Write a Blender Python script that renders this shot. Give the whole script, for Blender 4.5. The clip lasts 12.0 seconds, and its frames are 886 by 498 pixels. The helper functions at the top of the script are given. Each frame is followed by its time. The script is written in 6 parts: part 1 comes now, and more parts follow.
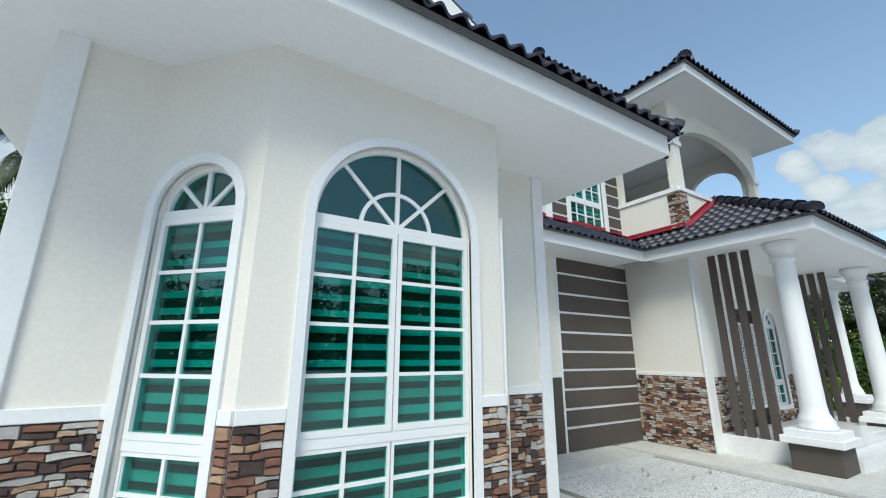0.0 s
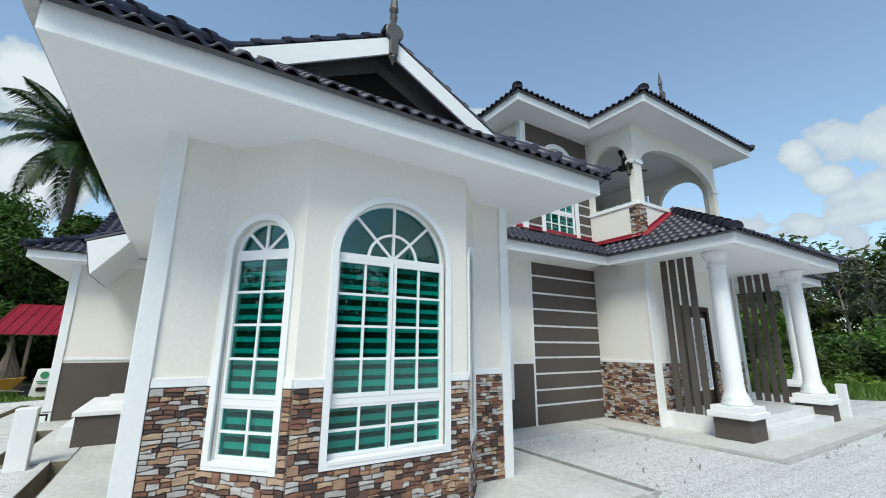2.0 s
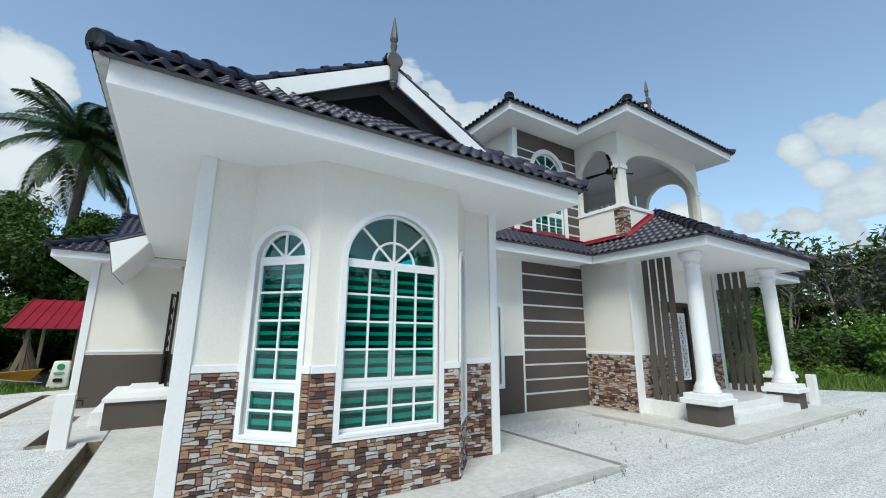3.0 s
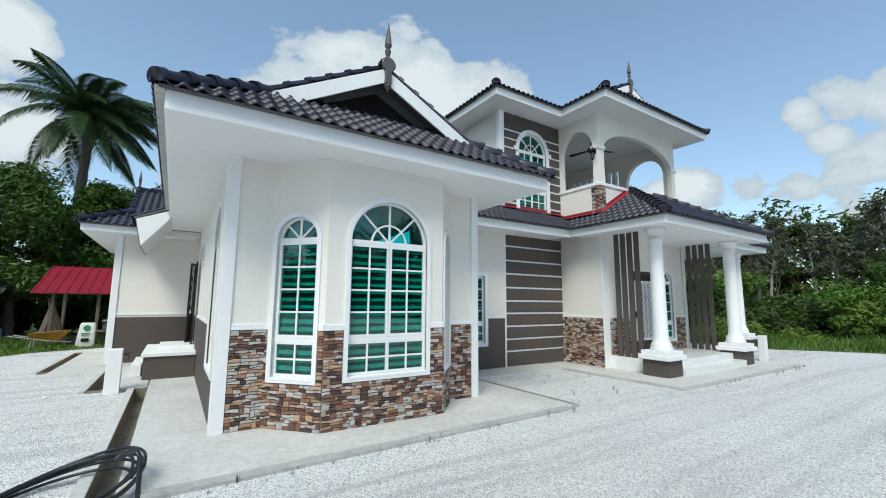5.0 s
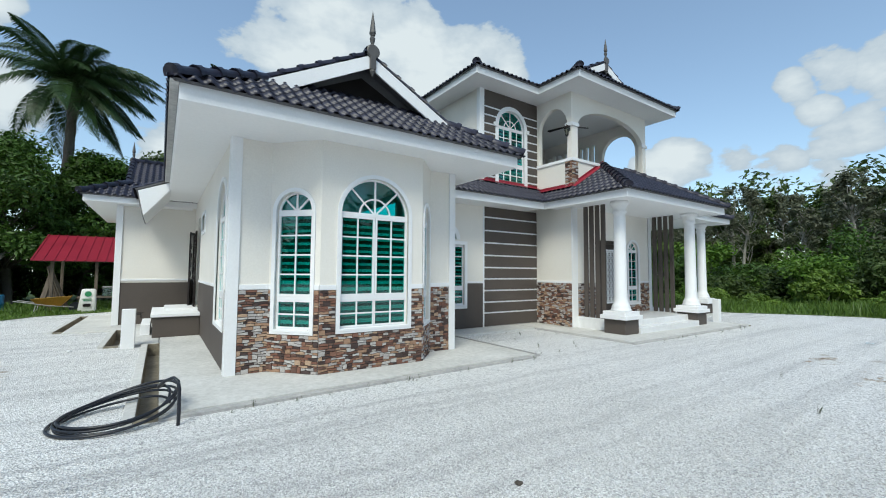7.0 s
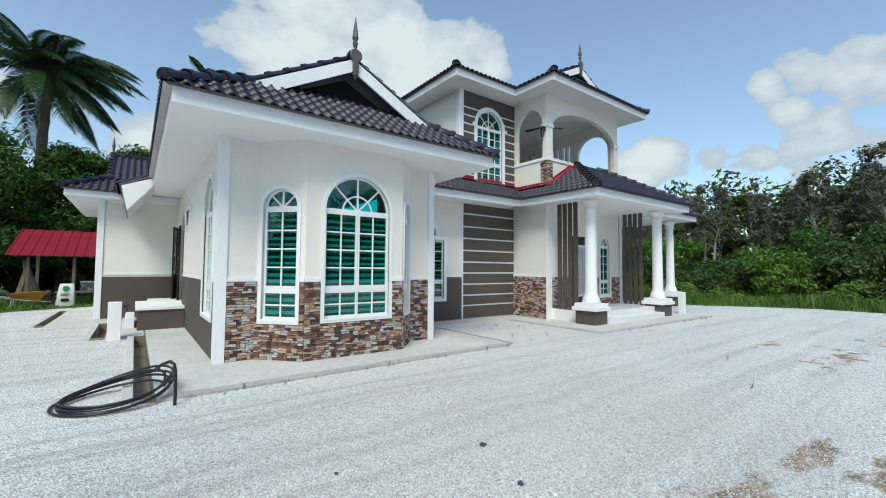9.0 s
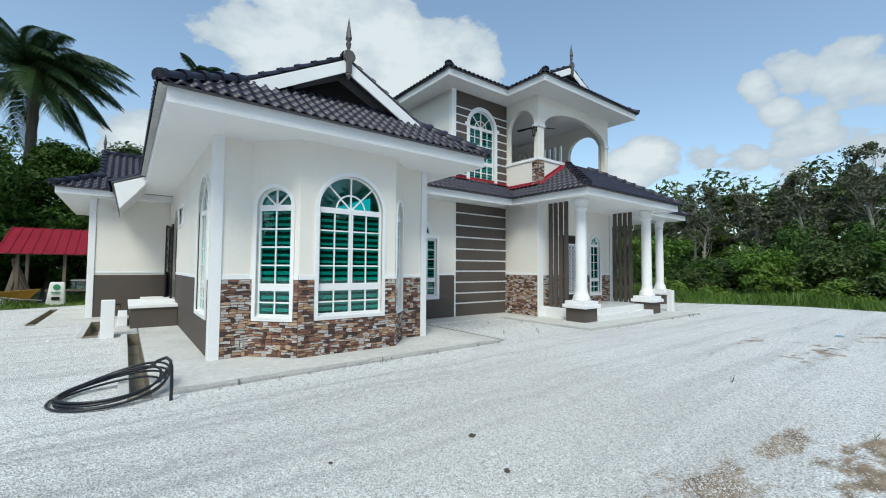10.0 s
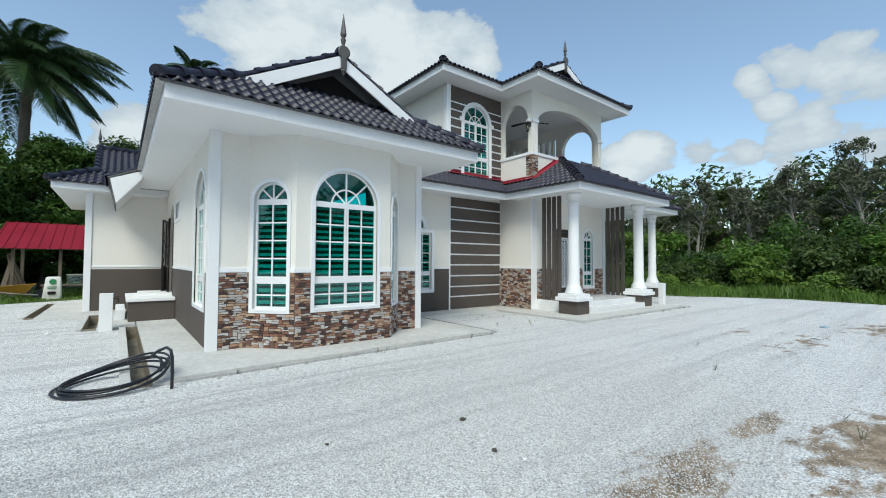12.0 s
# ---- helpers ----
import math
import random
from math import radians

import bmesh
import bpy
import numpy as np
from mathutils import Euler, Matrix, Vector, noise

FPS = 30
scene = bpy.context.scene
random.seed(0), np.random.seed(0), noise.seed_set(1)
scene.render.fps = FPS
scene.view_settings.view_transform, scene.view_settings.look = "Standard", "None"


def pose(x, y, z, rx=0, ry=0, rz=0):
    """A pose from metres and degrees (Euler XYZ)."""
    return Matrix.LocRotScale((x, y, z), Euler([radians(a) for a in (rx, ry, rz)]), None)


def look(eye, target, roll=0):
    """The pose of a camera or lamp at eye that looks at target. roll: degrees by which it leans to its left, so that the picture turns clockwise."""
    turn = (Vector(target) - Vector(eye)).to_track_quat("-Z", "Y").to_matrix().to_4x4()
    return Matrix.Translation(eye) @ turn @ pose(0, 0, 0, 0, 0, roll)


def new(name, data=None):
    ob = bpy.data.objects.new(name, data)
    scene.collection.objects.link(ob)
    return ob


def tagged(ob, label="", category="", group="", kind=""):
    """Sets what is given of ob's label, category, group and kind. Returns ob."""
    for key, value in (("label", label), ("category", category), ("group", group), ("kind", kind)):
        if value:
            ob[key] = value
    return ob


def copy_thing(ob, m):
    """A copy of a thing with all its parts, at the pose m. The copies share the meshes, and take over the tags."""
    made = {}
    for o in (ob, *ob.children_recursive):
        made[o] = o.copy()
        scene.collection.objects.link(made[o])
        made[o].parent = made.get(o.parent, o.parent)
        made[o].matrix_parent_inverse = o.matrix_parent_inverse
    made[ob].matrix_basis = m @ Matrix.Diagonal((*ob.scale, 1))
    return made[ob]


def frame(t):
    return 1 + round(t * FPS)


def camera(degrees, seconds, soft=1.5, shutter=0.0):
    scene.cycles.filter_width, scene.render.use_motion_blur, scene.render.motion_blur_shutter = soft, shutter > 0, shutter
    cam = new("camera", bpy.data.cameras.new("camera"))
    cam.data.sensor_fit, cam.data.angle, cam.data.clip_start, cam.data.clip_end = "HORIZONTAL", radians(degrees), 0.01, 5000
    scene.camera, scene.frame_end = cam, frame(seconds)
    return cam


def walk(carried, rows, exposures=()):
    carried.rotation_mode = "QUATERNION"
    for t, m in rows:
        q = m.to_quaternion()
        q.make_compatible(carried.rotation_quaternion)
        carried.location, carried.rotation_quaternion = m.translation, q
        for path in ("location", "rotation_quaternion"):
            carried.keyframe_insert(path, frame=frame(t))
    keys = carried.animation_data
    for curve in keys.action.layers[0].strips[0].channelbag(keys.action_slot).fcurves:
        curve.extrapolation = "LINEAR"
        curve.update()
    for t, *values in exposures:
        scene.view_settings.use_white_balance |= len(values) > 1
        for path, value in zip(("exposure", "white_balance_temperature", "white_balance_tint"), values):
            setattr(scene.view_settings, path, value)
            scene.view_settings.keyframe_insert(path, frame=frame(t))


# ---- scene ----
cam = camera(94.2, 12.0, 1.05)
EXPOSURE, KELVIN, TINT = 0.63, 6500, 0
PATH = [
    (0, (0.008, -0.094, 1.587), (1.043, 1.542, 2.091), 0.2),
    (0.5, (-0.122, -0.391, 1.594), (0.917, 1.247, 2.081), 0.4),
    (1, (-0.266, -0.693, 1.625), (0.777, 0.948, 2.093), 0.5),
    (1.5, (-0.409, -1.002, 1.614), (0.633, 0.641, 2.077), 0.3),
    (2, (-0.553, -1.322, 1.603), (0.488, 0.324, 2.057), 0.3),
    (2.5, (-0.711, -1.6, 1.618), (0.338, 0.046, 2.054), 0.3),
    (3, (-0.855, -1.891, 1.592), (0.196, -0.243, 2.018), 0.3),
    (5, (-1.287, -2.857, 1.602), (-0.211, -1.192, 1.863), 0.4),
    (5.5, (-1.382, -3.072, 1.591), (-0.294, -1.406, 1.797), 0.4),
    (6, (-1.458, -3.286, 1.551), (-0.359, -1.622, 1.716), 0.4),
    (6.5, (-1.535, -3.495, 1.537), (-0.423, -1.837, 1.669), 0.5),
    (7, (-1.608, -3.661, 1.514), (-0.481, -2.013, 1.63), 0.4),
    (9, (-1.801, -4.057, 1.468), (-0.605, -2.457, 1.565), 0.4),
    (9.5, (-1.834, -4.118, 1.473), (-0.622, -2.53, 1.565), 0.4),
    (10, (-1.855, -4.169, 1.46), (-0.634, -2.588, 1.55), 0.4),
    (10.5, (-1.879, -4.207, 1.444), (-0.649, -2.633, 1.532), 0.4),
    (11, (-1.886, -4.25, 1.453), (-0.653, -2.678, 1.533), 0.4),
    (11.5, (-1.897, -4.287, 1.441), (-0.662, -2.716, 1.514), 0.4),
    (12, (-1.909, -4.31, 1.429), (-0.673, -2.739, 1.494), 0.3),
]
walk(cam, [(t, look(eye, target, roll)) for t, eye, target, roll in PATH],
     [(0.0, EXPOSURE + 0.06, KELVIN, TINT), (3.0, EXPOSURE + 0.04, KELVIN, TINT), (6.0, EXPOSURE, KELVIN, TINT), (12.0, EXPOSURE - 0.03, KELVIN, TINT)])


# ---- world, sun, exposure ----
world = bpy.data.worlds.new("sky")
scene.world = world
world.use_nodes = True
SUN_EL, SUN_ROT = 50.0, 226.0


def build_sky():
    nt = world.node_tree
    nt.nodes.clear()
    N, L = nt.nodes.new, nt.links.new
    out, bg, sky = N("ShaderNodeOutputWorld"), N("ShaderNodeBackground"), N("ShaderNodeTexSky")
    sky.sky_type, sky.sun_disc = "NISHITA", False
    sky.sun_elevation, sky.sun_rotation = radians(SUN_EL), radians(SUN_ROT)
    sky.air_density, sky.dust_density, sky.ozone_density = 1.0, 0.6, 1.6
    co = N("ShaderNodeTexCoord")
    sep = N("ShaderNodeSeparateXYZ")
    L(co.outputs["Generated"], sep.inputs[0])
    big, fine = N("ShaderNodeTexNoise"), N("ShaderNodeTexNoise")
    mp = N("ShaderNodeMapping")
    mp.inputs["Scale"].default_value = (1.0, 1.0, 1.9)
    mp.inputs["Location"].default_value = CLOUD_SHIFT
    L(co.outputs["Generated"], mp.inputs[0])
    big.inputs["Scale"].default_value, big.inputs["Detail"].default_value = 2.1, 2.0
    fine.inputs["Scale"].default_value, fine.inputs["Detail"].default_value, fine.inputs["Roughness"].default_value = 6.5, 8.0, 0.55
    L(mp.outputs[0], big.inputs["Vector"]), L(mp.outputs[0], fine.inputs["Vector"])

    def math_node(op, a, b):
        n = N("ShaderNodeMath")
        n.operation = op
        for k, v in ((0, a), (1, b)):
            if isinstance(v, (int, float)):
                n.inputs[k].default_value = v
            else:
                L(v, n.inputs[k])
        return n.outputs[0]

    # cumulus banks, each a heading and a breadth, with ragged noise edges
    best = None
    for (dx, dy, dz), size in CLOUDS:
        d = Vector((dx, dy, dz)).normalized()
        dp = N("ShaderNodeVectorMath")
        dp.operation = "DOT_PRODUCT"
        L(co.outputs["Generated"], dp.inputs[0])
        dp.inputs[1].default_value = d
        v = math_node("DIVIDE", math_node("SUBTRACT", dp.outputs["Value"], math.cos(radians(size))), 1 - math.cos(radians(size)))
        best = v if best is None else math_node("MAXIMUM", best, v)
    best = math_node("MAXIMUM", best, -1.6)
    lumps = math_node("ADD", math_node("MULTIPLY", math_node("SUBTRACT", fine.outputs["Fac"], 0.5), 6.0), math_node("MULTIPLY", math_node("SUBTRACT", big.outputs["Fac"], 0.5), 3.0))
    dens = math_node("ADD", best, lumps)
    ramp = N("ShaderNodeMapRange")
    ramp.inputs[1].default_value, ramp.inputs[2].default_value = -0.05, 0.34
    L(dens, ramp.inputs[0])
    haze = N("ShaderNodeMapRange")
    haze.inputs[1].default_value, haze.inputs[2].default_value, haze.inputs[3].default_value, haze.inputs[4].default_value = 0.0, 0.85, 0.30, 0.07
    L(sep.outputs[2], haze.inputs[0])
    wisp = math_node("MULTIPLY", math_node("MAXIMUM", math_node("SUBTRACT", big.outputs["Fac"], 0.50), 0.0), 0.7)
    cover = math_node("MINIMUM", math_node("MAXIMUM", math_node("MAXIMUM", ramp.outputs[0], haze.outputs[0]), wisp), 1.0)
    mix = N("ShaderNodeMix")
    mix.data_type = "RGBA"
    L(cover, mix.inputs[0])
    L(sky.outputs[0], mix.inputs[6])
    shade = N("ShaderNodeMix")
    shade.data_type = "RGBA"
    shade.inputs[6].default_value, shade.inputs[7].default_value = (*[c * CLOUD_LIGHT * 0.8 for c in (0.74, 0.86, 1.05)], 1), (*[c * CLOUD_LIGHT for c in (0.94, 0.99, 1.08)], 1)
    core = N("ShaderNodeMapRange")
    core.inputs[1].default_value, core.inputs[2].default_value = 0.1, 1.5
    L(dens, core.inputs[0])
    L(core.outputs[0], shade.inputs[0])
    L(shade.outputs[2], mix.inputs[7])
    bg.inputs[1].default_value = SKY_STRENGTH
    L(mix.outputs[2], bg.inputs[0])
    L(bg.outputs[0], out.inputs[0])


CLOUDS = [((0.201, 0.868, 0.454), 5.5), ((0.267, 0.833, 0.485), 6), ((0.348, 0.795, 0.497), 6), ((0.447, 0.756, 0.479), 5.5), ((0.542, 0.701, 0.463), 5), ((0.606, 0.661, 0.442), 3.5),
          ((0.921, 0.183, 0.345), 2.4), ((0.933, 0.127, 0.338), 3.2), ((0.953, 0.084, 0.29), 4.0), ((0.915, 0.231, 0.33), 1.8), ((0.935, 0.211, 0.287), 1.8), ((0.958, 0.154, 0.24), 2.6),
          ((0.953, 0.192, 0.233), 2.4), ((0.941, 0.276, 0.196), 2.8), ((0.917, 0.326, 0.23), 2.2), ((0.881, 0.411, 0.225), 3.2), ((0.867, 0.453, 0.195), 3.2), ((0.974, 0.094, 0.205), 3.0), ((0.96, 0.2, 0.16), 3),
          ((0.01, 0.968, 0.252), 4), ((-0.26, 0.87, 0.42), 3), ((-0.24, 0.937, 0.26), 4),
          ((-0.6, -0.6, 0.4), 22), ((0.42, -0.85, 0.22), 9), ((0.85, -0.5, 0.3), 12), ((-0.2, -0.75, 0.7), 16), ((-0.9, 0.2, 0.4), 18)]
CLOUD_SHIFT = (0.3, 0.7, 0.1)
CLOUD_LIGHT, SKY_STRENGTH = 3.9, 0.135
build_sky()
sun = new("sun", bpy.data.lights.new("sun", "SUN"))
sun.data.energy, sun.data.angle, sun.data.color = 1.9, radians(25), (1.0, 0.95, 0.88)
_el, _az = radians(SUN_EL), radians(SUN_ROT)
sun.matrix_world = look((0, 0, 30), (-math.sin(_az) * math.cos(_el) * 10, -math.cos(_az) * math.cos(_el) * 10, 30 - math.sin(_el) * 10))

# ---- materials ----


def material(name, rough=0.6, metal=0.0, spec=0.5):
    m = bpy.data.materials.new(name)
    m.use_nodes = True
    b = m.node_tree.nodes["Principled BSDF"]
    b.inputs["Roughness"].default_value, b.inputs["Metallic"].default_value, b.inputs["Specular IOR Level"].default_value = rough, metal, spec
    return m, m.node_tree.nodes.new, m.node_tree.links.new, b


def coords(N, L, scale=(1, 1, 1)):
    g, mp = N("ShaderNodeTexCoord"), N("ShaderNodeMapping")
    mp.inputs["Scale"].default_value = scale
    L(g.outputs["Object"], mp.inputs[0])
    return mp.outputs[0]


def tex(N, L, vec, scale, detail=4.0, rough=0.55):
    n = N("ShaderNodeTexNoise")
    n.inputs["Scale"].default_value, n.inputs["Detail"].default_value, n.inputs["Roughness"].default_value = scale, detail, rough
    L(vec, n.inputs["Vector"])
    return n.outputs["Fac"]


def ramp_of(N, L, fac, stops, interp="LINEAR"):
    r = N("ShaderNodeValToRGB")
    r.color_ramp.interpolation = interp
    while len(r.color_ramp.elements) < len(stops):
        r.color_ramp.elements.new(0.5)
    for e, (p, c) in zip(r.color_ramp.elements, stops):
        e.position, e.color = p, (*c, 1)
    L(fac, r.inputs[0])
    return r.outputs[0]


def blend(N, L, fac, a, b, mode="MIX"):
    m = N("ShaderNodeMix")
    m.data_type, m.blend_type = "RGBA", mode
    for k, v in ((0, fac), (6, a), (7, b)):
        if isinstance(v, (int, float)):
            m.inputs[k].default_value = v
        elif isinstance(v, tuple):
            m.inputs[k].default_value = (*v, 1)
        else:
            L(v, m.inputs[k])
    return m.outputs[2]


def bump(N, L, b, height, strength=0.3, dist=0.01):
    n = N("ShaderNodeBump")
    n.inputs["Strength"].default_value, n.inputs["Distance"].default_value = strength, dist
    L(height, n.inputs["Height"])
    L(n.outputs[0], b.inputs["Normal"])


def speckled(name, low, high, rough=0.6, big=0.8, small=30.0, bmp=0.15, dist=0.004, scale=(1, 1, 1), amount=0.25, metal=0.0, spec=0.4):
    """Two scales of change in colour, with a fine relief."""
    m, N, L, b = material(name, rough, metal, spec)
    v = coords(N, L, scale)
    c = ramp_of(N, L, tex(N, L, v, big, 5.0, 0.6), [(0.3, low), (0.7, high)])
    f = tex(N, L, v, small, 6.0, 0.65)
    c = blend(N, L, amount, c, ramp_of(N, L, f, [(0.3, tuple(x * 0.6 for x in low)), (0.7, tuple(min(1, x * 1.25) for x in high))]))
    L(c, b.inputs["Base Color"])
    bump(N, L, b, f, bmp, dist)
    return m


def stone_mat():
    m, N, L, b = material("split_stone", 0.72, 0, 0.35)
    inf = N("ShaderNodeObjectInfo")
    isl = N("ShaderNodeNewGeometry")
    add = N("ShaderNodeMath")
    add.operation = "ADD"
    L(inf.outputs["Random"], add.inputs[0]), L(isl.outputs["Random Per Island"], add.inputs[1])
    fr = N("ShaderNodeMath")
    fr.operation = "FRACT"
    L(add.outputs[0], fr.inputs[0])
    base = ramp_of(N, L, fr.outputs[0], [(0.0, (0.25, 0.125, 0.09)), (0.14, (0.085, 0.058, 0.054)), (0.27, (0.42, 0.27, 0.18)), (0.39, (0.50, 0.48, 0.47)), (0.56, (0.17, 0.10, 0.08)), (0.66, (0.52, 0.37, 0.26)), (0.78, (0.29, 0.155, 0.11)), (0.85, (0.60, 0.58, 0.56))], "CONSTANT")
    v = coords(N, L, (1, 1, 2.2))
    g = tex(N, L, v, 16.0, 8.0, 0.7)
    c = blend(N, L, 0.55, base, ramp_of(N, L, g, [(0.3, (0.35, 0.3, 0.28)), (0.7, (1.0, 1.0, 1.0))]), "MULTIPLY")
    L(c, b.inputs["Base Color"])
    bump(N, L, b, g, 0.5, 0.012)
    return m


def gravel_mat():
    m, N, L, b = material("crushed_gravel", 0.9, 0, 0.25)
    v = coords(N, L)
    vo = N("ShaderNodeTexVoronoi")
    vo.inputs["Scale"].default_value = 62.0
    L(v, vo.inputs["Vector"])
    chips = N("ShaderNodeSeparateColor")
    L(vo.outputs["Color"], chips.inputs[0])
    c = ramp_of(N, L, chips.outputs[0], [(0.0, (0.44, 0.44, 0.44)), (0.18, (0.74, 0.74, 0.73)), (0.5, (0.87, 0.87, 0.86)), (1.0, (0.95, 0.95, 0.94))])
    # chip edges darkened: the shade in the gaps goes into the colour
    c = blend(N, L, 0.55, c, ramp_of(N, L, vo.outputs["Distance"], [(0.42, (1, 1, 1)), (0.75, (0.40, 0.40, 0.41))]), "MULTIPLY")
    wide = tex(N, L, v, 0.35, 6.0, 0.6)
    c = blend(N, L, 0.55, c, ramp_of(N, L, wide, [(0.3, (0.86, 0.86, 0.86)), (0.7, (1, 1, 1))]), "MULTIPLY")
    # wheel tracks as darker streaks of colour, drawn out along the drive
    tr = tex(N, L, coords(N, L, (0.10, 2.6, 1)), 1.0, 4.0, 0.6)
    c = blend(N, L, 0.5, c, ramp_of(N, L, tr, [(0.36, (0.70, 0.70, 0.71)), (0.50, (1, 1, 1))]), "MULTIPLY")
    # wheel ruts as darker grey lines in the colour, without relief
    sp = N("ShaderNodeSeparateXYZ")
    L(v, sp.inputs[0])
    wob = N("ShaderNodeMath")
    wob.operation = "MULTIPLY_ADD"
    L(tex(N, L, coords(N, L, (1, 0.4, 1)), 0.7, 3.0, 0.5), wob.inputs[0])
    wob.inputs[1].default_value = 0.55
    L(sp.outputs[1], wob.inputs[2])
    fade = N("ShaderNodeMapRange")
    fade.inputs[1].default_value, fade.inputs[2].default_value, fade.inputs[3].default_value, fade.inputs[4].default_value = 1.0, 4.5, 1.0, 0.15
    L(sp.outputs[0], fade.inputs[0])
    gm = N("ShaderNodeMath")
    gm.operation = "MULTIPLY"
    L(tex(N, L, v, 9.0, 5.0, 0.7), gm.inputs[0]), L(fade.outputs[0], gm.inputs[1])
    grain = gm.outputs[0]
    for y0, half in ((1.02, 0.05), (0.66, 0.07), (0.47, 0.04), (-0.35, 0.06), (-0.62, 0.08), (-1.05, 0.05)):
        d = N("ShaderNodeMath")
        d.operation = "SUBTRACT"
        L(wob.outputs[0], d.inputs[0])
        d.inputs[1].default_value = y0
        ab = N("ShaderNodeMath")
        ab.operation = "ABSOLUTE"
        L(d.outputs[0], ab.inputs[0])
        mr = N("ShaderNodeMapRange")
        mr.inputs[1].default_value, mr.inputs[2].default_value, mr.inputs[3].default_value, mr.inputs[4].default_value = half * 0.4, half * 1.6, 0.85, 0.0
        L(ab.outputs[0], mr.inputs[0])
        pr = N("ShaderNodeMath")
        pr.operation = "MULTIPLY"
        L(mr.outputs[0], pr.inputs[0]), L(grain, pr.inputs[1])
        c = blend(N, L, pr.outputs[0], c, (0.36, 0.36, 0.37))
    # sandy earth showing in places
    sand = tex(N, L, coords(N, L, (1, 1.8, 1)), 2.2, 7.0, 0.68)
    near = None
    for cx, cy, rx, ry, top in ((1.2, -3.08, 1.1, 0.36, 0.26), (2.45, -3.12, 0.7, 0.22, 0.26), (2.7, -3.95, 1.5, 0.6, 0.32), (8.0, -2.4, 2.4, 0.6, 0.13), (8.2, -1.3, 1.2, 0.35, 0.13), (11.2, -3.3, 1.8, 1.0, 0.20), (5.0, -4.0, 1.4, 0.5, 0.10), (-3.9, 5.0, 0.6, 1.0, 0.22)):
        mp = N("ShaderNodeMapping")
        mp.inputs["Location"].default_value, mp.inputs["Scale"].default_value = (-cx / rx, -cy / ry, 0), (1 / rx, 1 / ry, 0)
        L(v, mp.inputs[0])
        ln = N("ShaderNodeVectorMath")
        ln.operation = "LENGTH"
        L(mp.outputs[0], ln.inputs[0])
        mr = N("ShaderNodeMapRange")
        mr.inputs[1].default_value, mr.inputs[2].default_value, mr.inputs[3].default_value, mr.inputs[4].default_value = 0.2, 1.5, top, -0.12
        L(ln.outputs["Value"], mr.inputs[0])
        if near is None:
            near = mr.outputs[0]
        else:
            mx = N("ShaderNodeMath")
            mx.operation = "MAXIMUM"
            L(near, mx.inputs[0]), L(mr.outputs[0], mx.inputs[1])
            near = mx.outputs[0]
    sm = N("ShaderNodeMath")
    sm.operation = "ADD"
    L(sand, sm.inputs[0]), L(near, sm.inputs[1])
    mask = ramp_of(N, L, sm.outputs[0], [(0.60, (0, 0, 0)), (0.70, (0.9, 0.9, 0.9))])
    earth = ramp_of(N, L, tex(N, L, v, 4.0, 7.0, 0.7), [(0.34, (0.09, 0.06, 0.033)), (0.5, (0.27, 0.19, 0.11)), (0.70, (0.54, 0.45, 0.36))])
    c = blend(N, L, mask, c, earth)
    L(c, b.inputs["Base Color"])
    h = N("ShaderNodeMath")
    h.operation = "ADD"
    L(vo.outputs["Distance"], h.inputs[0]), L(tex(N, L, v, 6.0, 8.0, 0.7), h.inputs[1])
    bump(N, L, b, h.outputs[0], 0.75, 0.02)
    return m


def chip_mat():
    m, N, L, b = material("gravel_chip", 0.85, 0, 0.3)
    g = N("ShaderNodeNewGeometry")
    c = ramp_of(N, L, g.outputs["Random Per Island"], [(0.0, (0.34, 0.34, 0.34)), (0.6, (0.62, 0.62, 0.615)), (1.0, (0.77, 0.77, 0.76))])
    L(c, b.inputs["Base Color"])
    return m


def glass_mat(name="green_glass", tint=(0.14, 0.66, 0.62)):
    m = bpy.data.materials.new(name)
    m.use_nodes = True
    nt = m.node_tree
    nt.nodes.clear()
    N, L = nt.nodes.new, nt.links.new
    out, mix, tr, gl, fr = N("ShaderNodeOutputMaterial"), N("ShaderNodeMixShader"), N("ShaderNodeBsdfTransparent"), N("ShaderNodeBsdfGlossy"), N("ShaderNodeLayerWeight")
    tr.inputs[0].default_value = (*tint, 1)
    gl.inputs["Roughness"].default_value = 0.01
    gl.inputs[0].default_value = (0.85, 0.95, 0.93, 1)
    fr.inputs["Blend"].default_value = 0.5
    pw, ad = N("ShaderNodeMath"), N("ShaderNodeMath")
    pw.operation, ad.operation = "POWER", "MULTIPLY_ADD"
    pw.inputs[1].default_value, ad.inputs[1].default_value, ad.inputs[2].default_value = 5.0, 0.92, 0.075
    L(fr.outputs["Facing"], pw.inputs[0]), L(pw.outputs[0], ad.inputs[0])
    L(ad.outputs[0], mix.inputs[0]), L(tr.outputs[0], mix.inputs[1]), L(gl.outputs[0], mix.inputs[2]), L(mix.outputs[0], out.inputs[0])
    return m


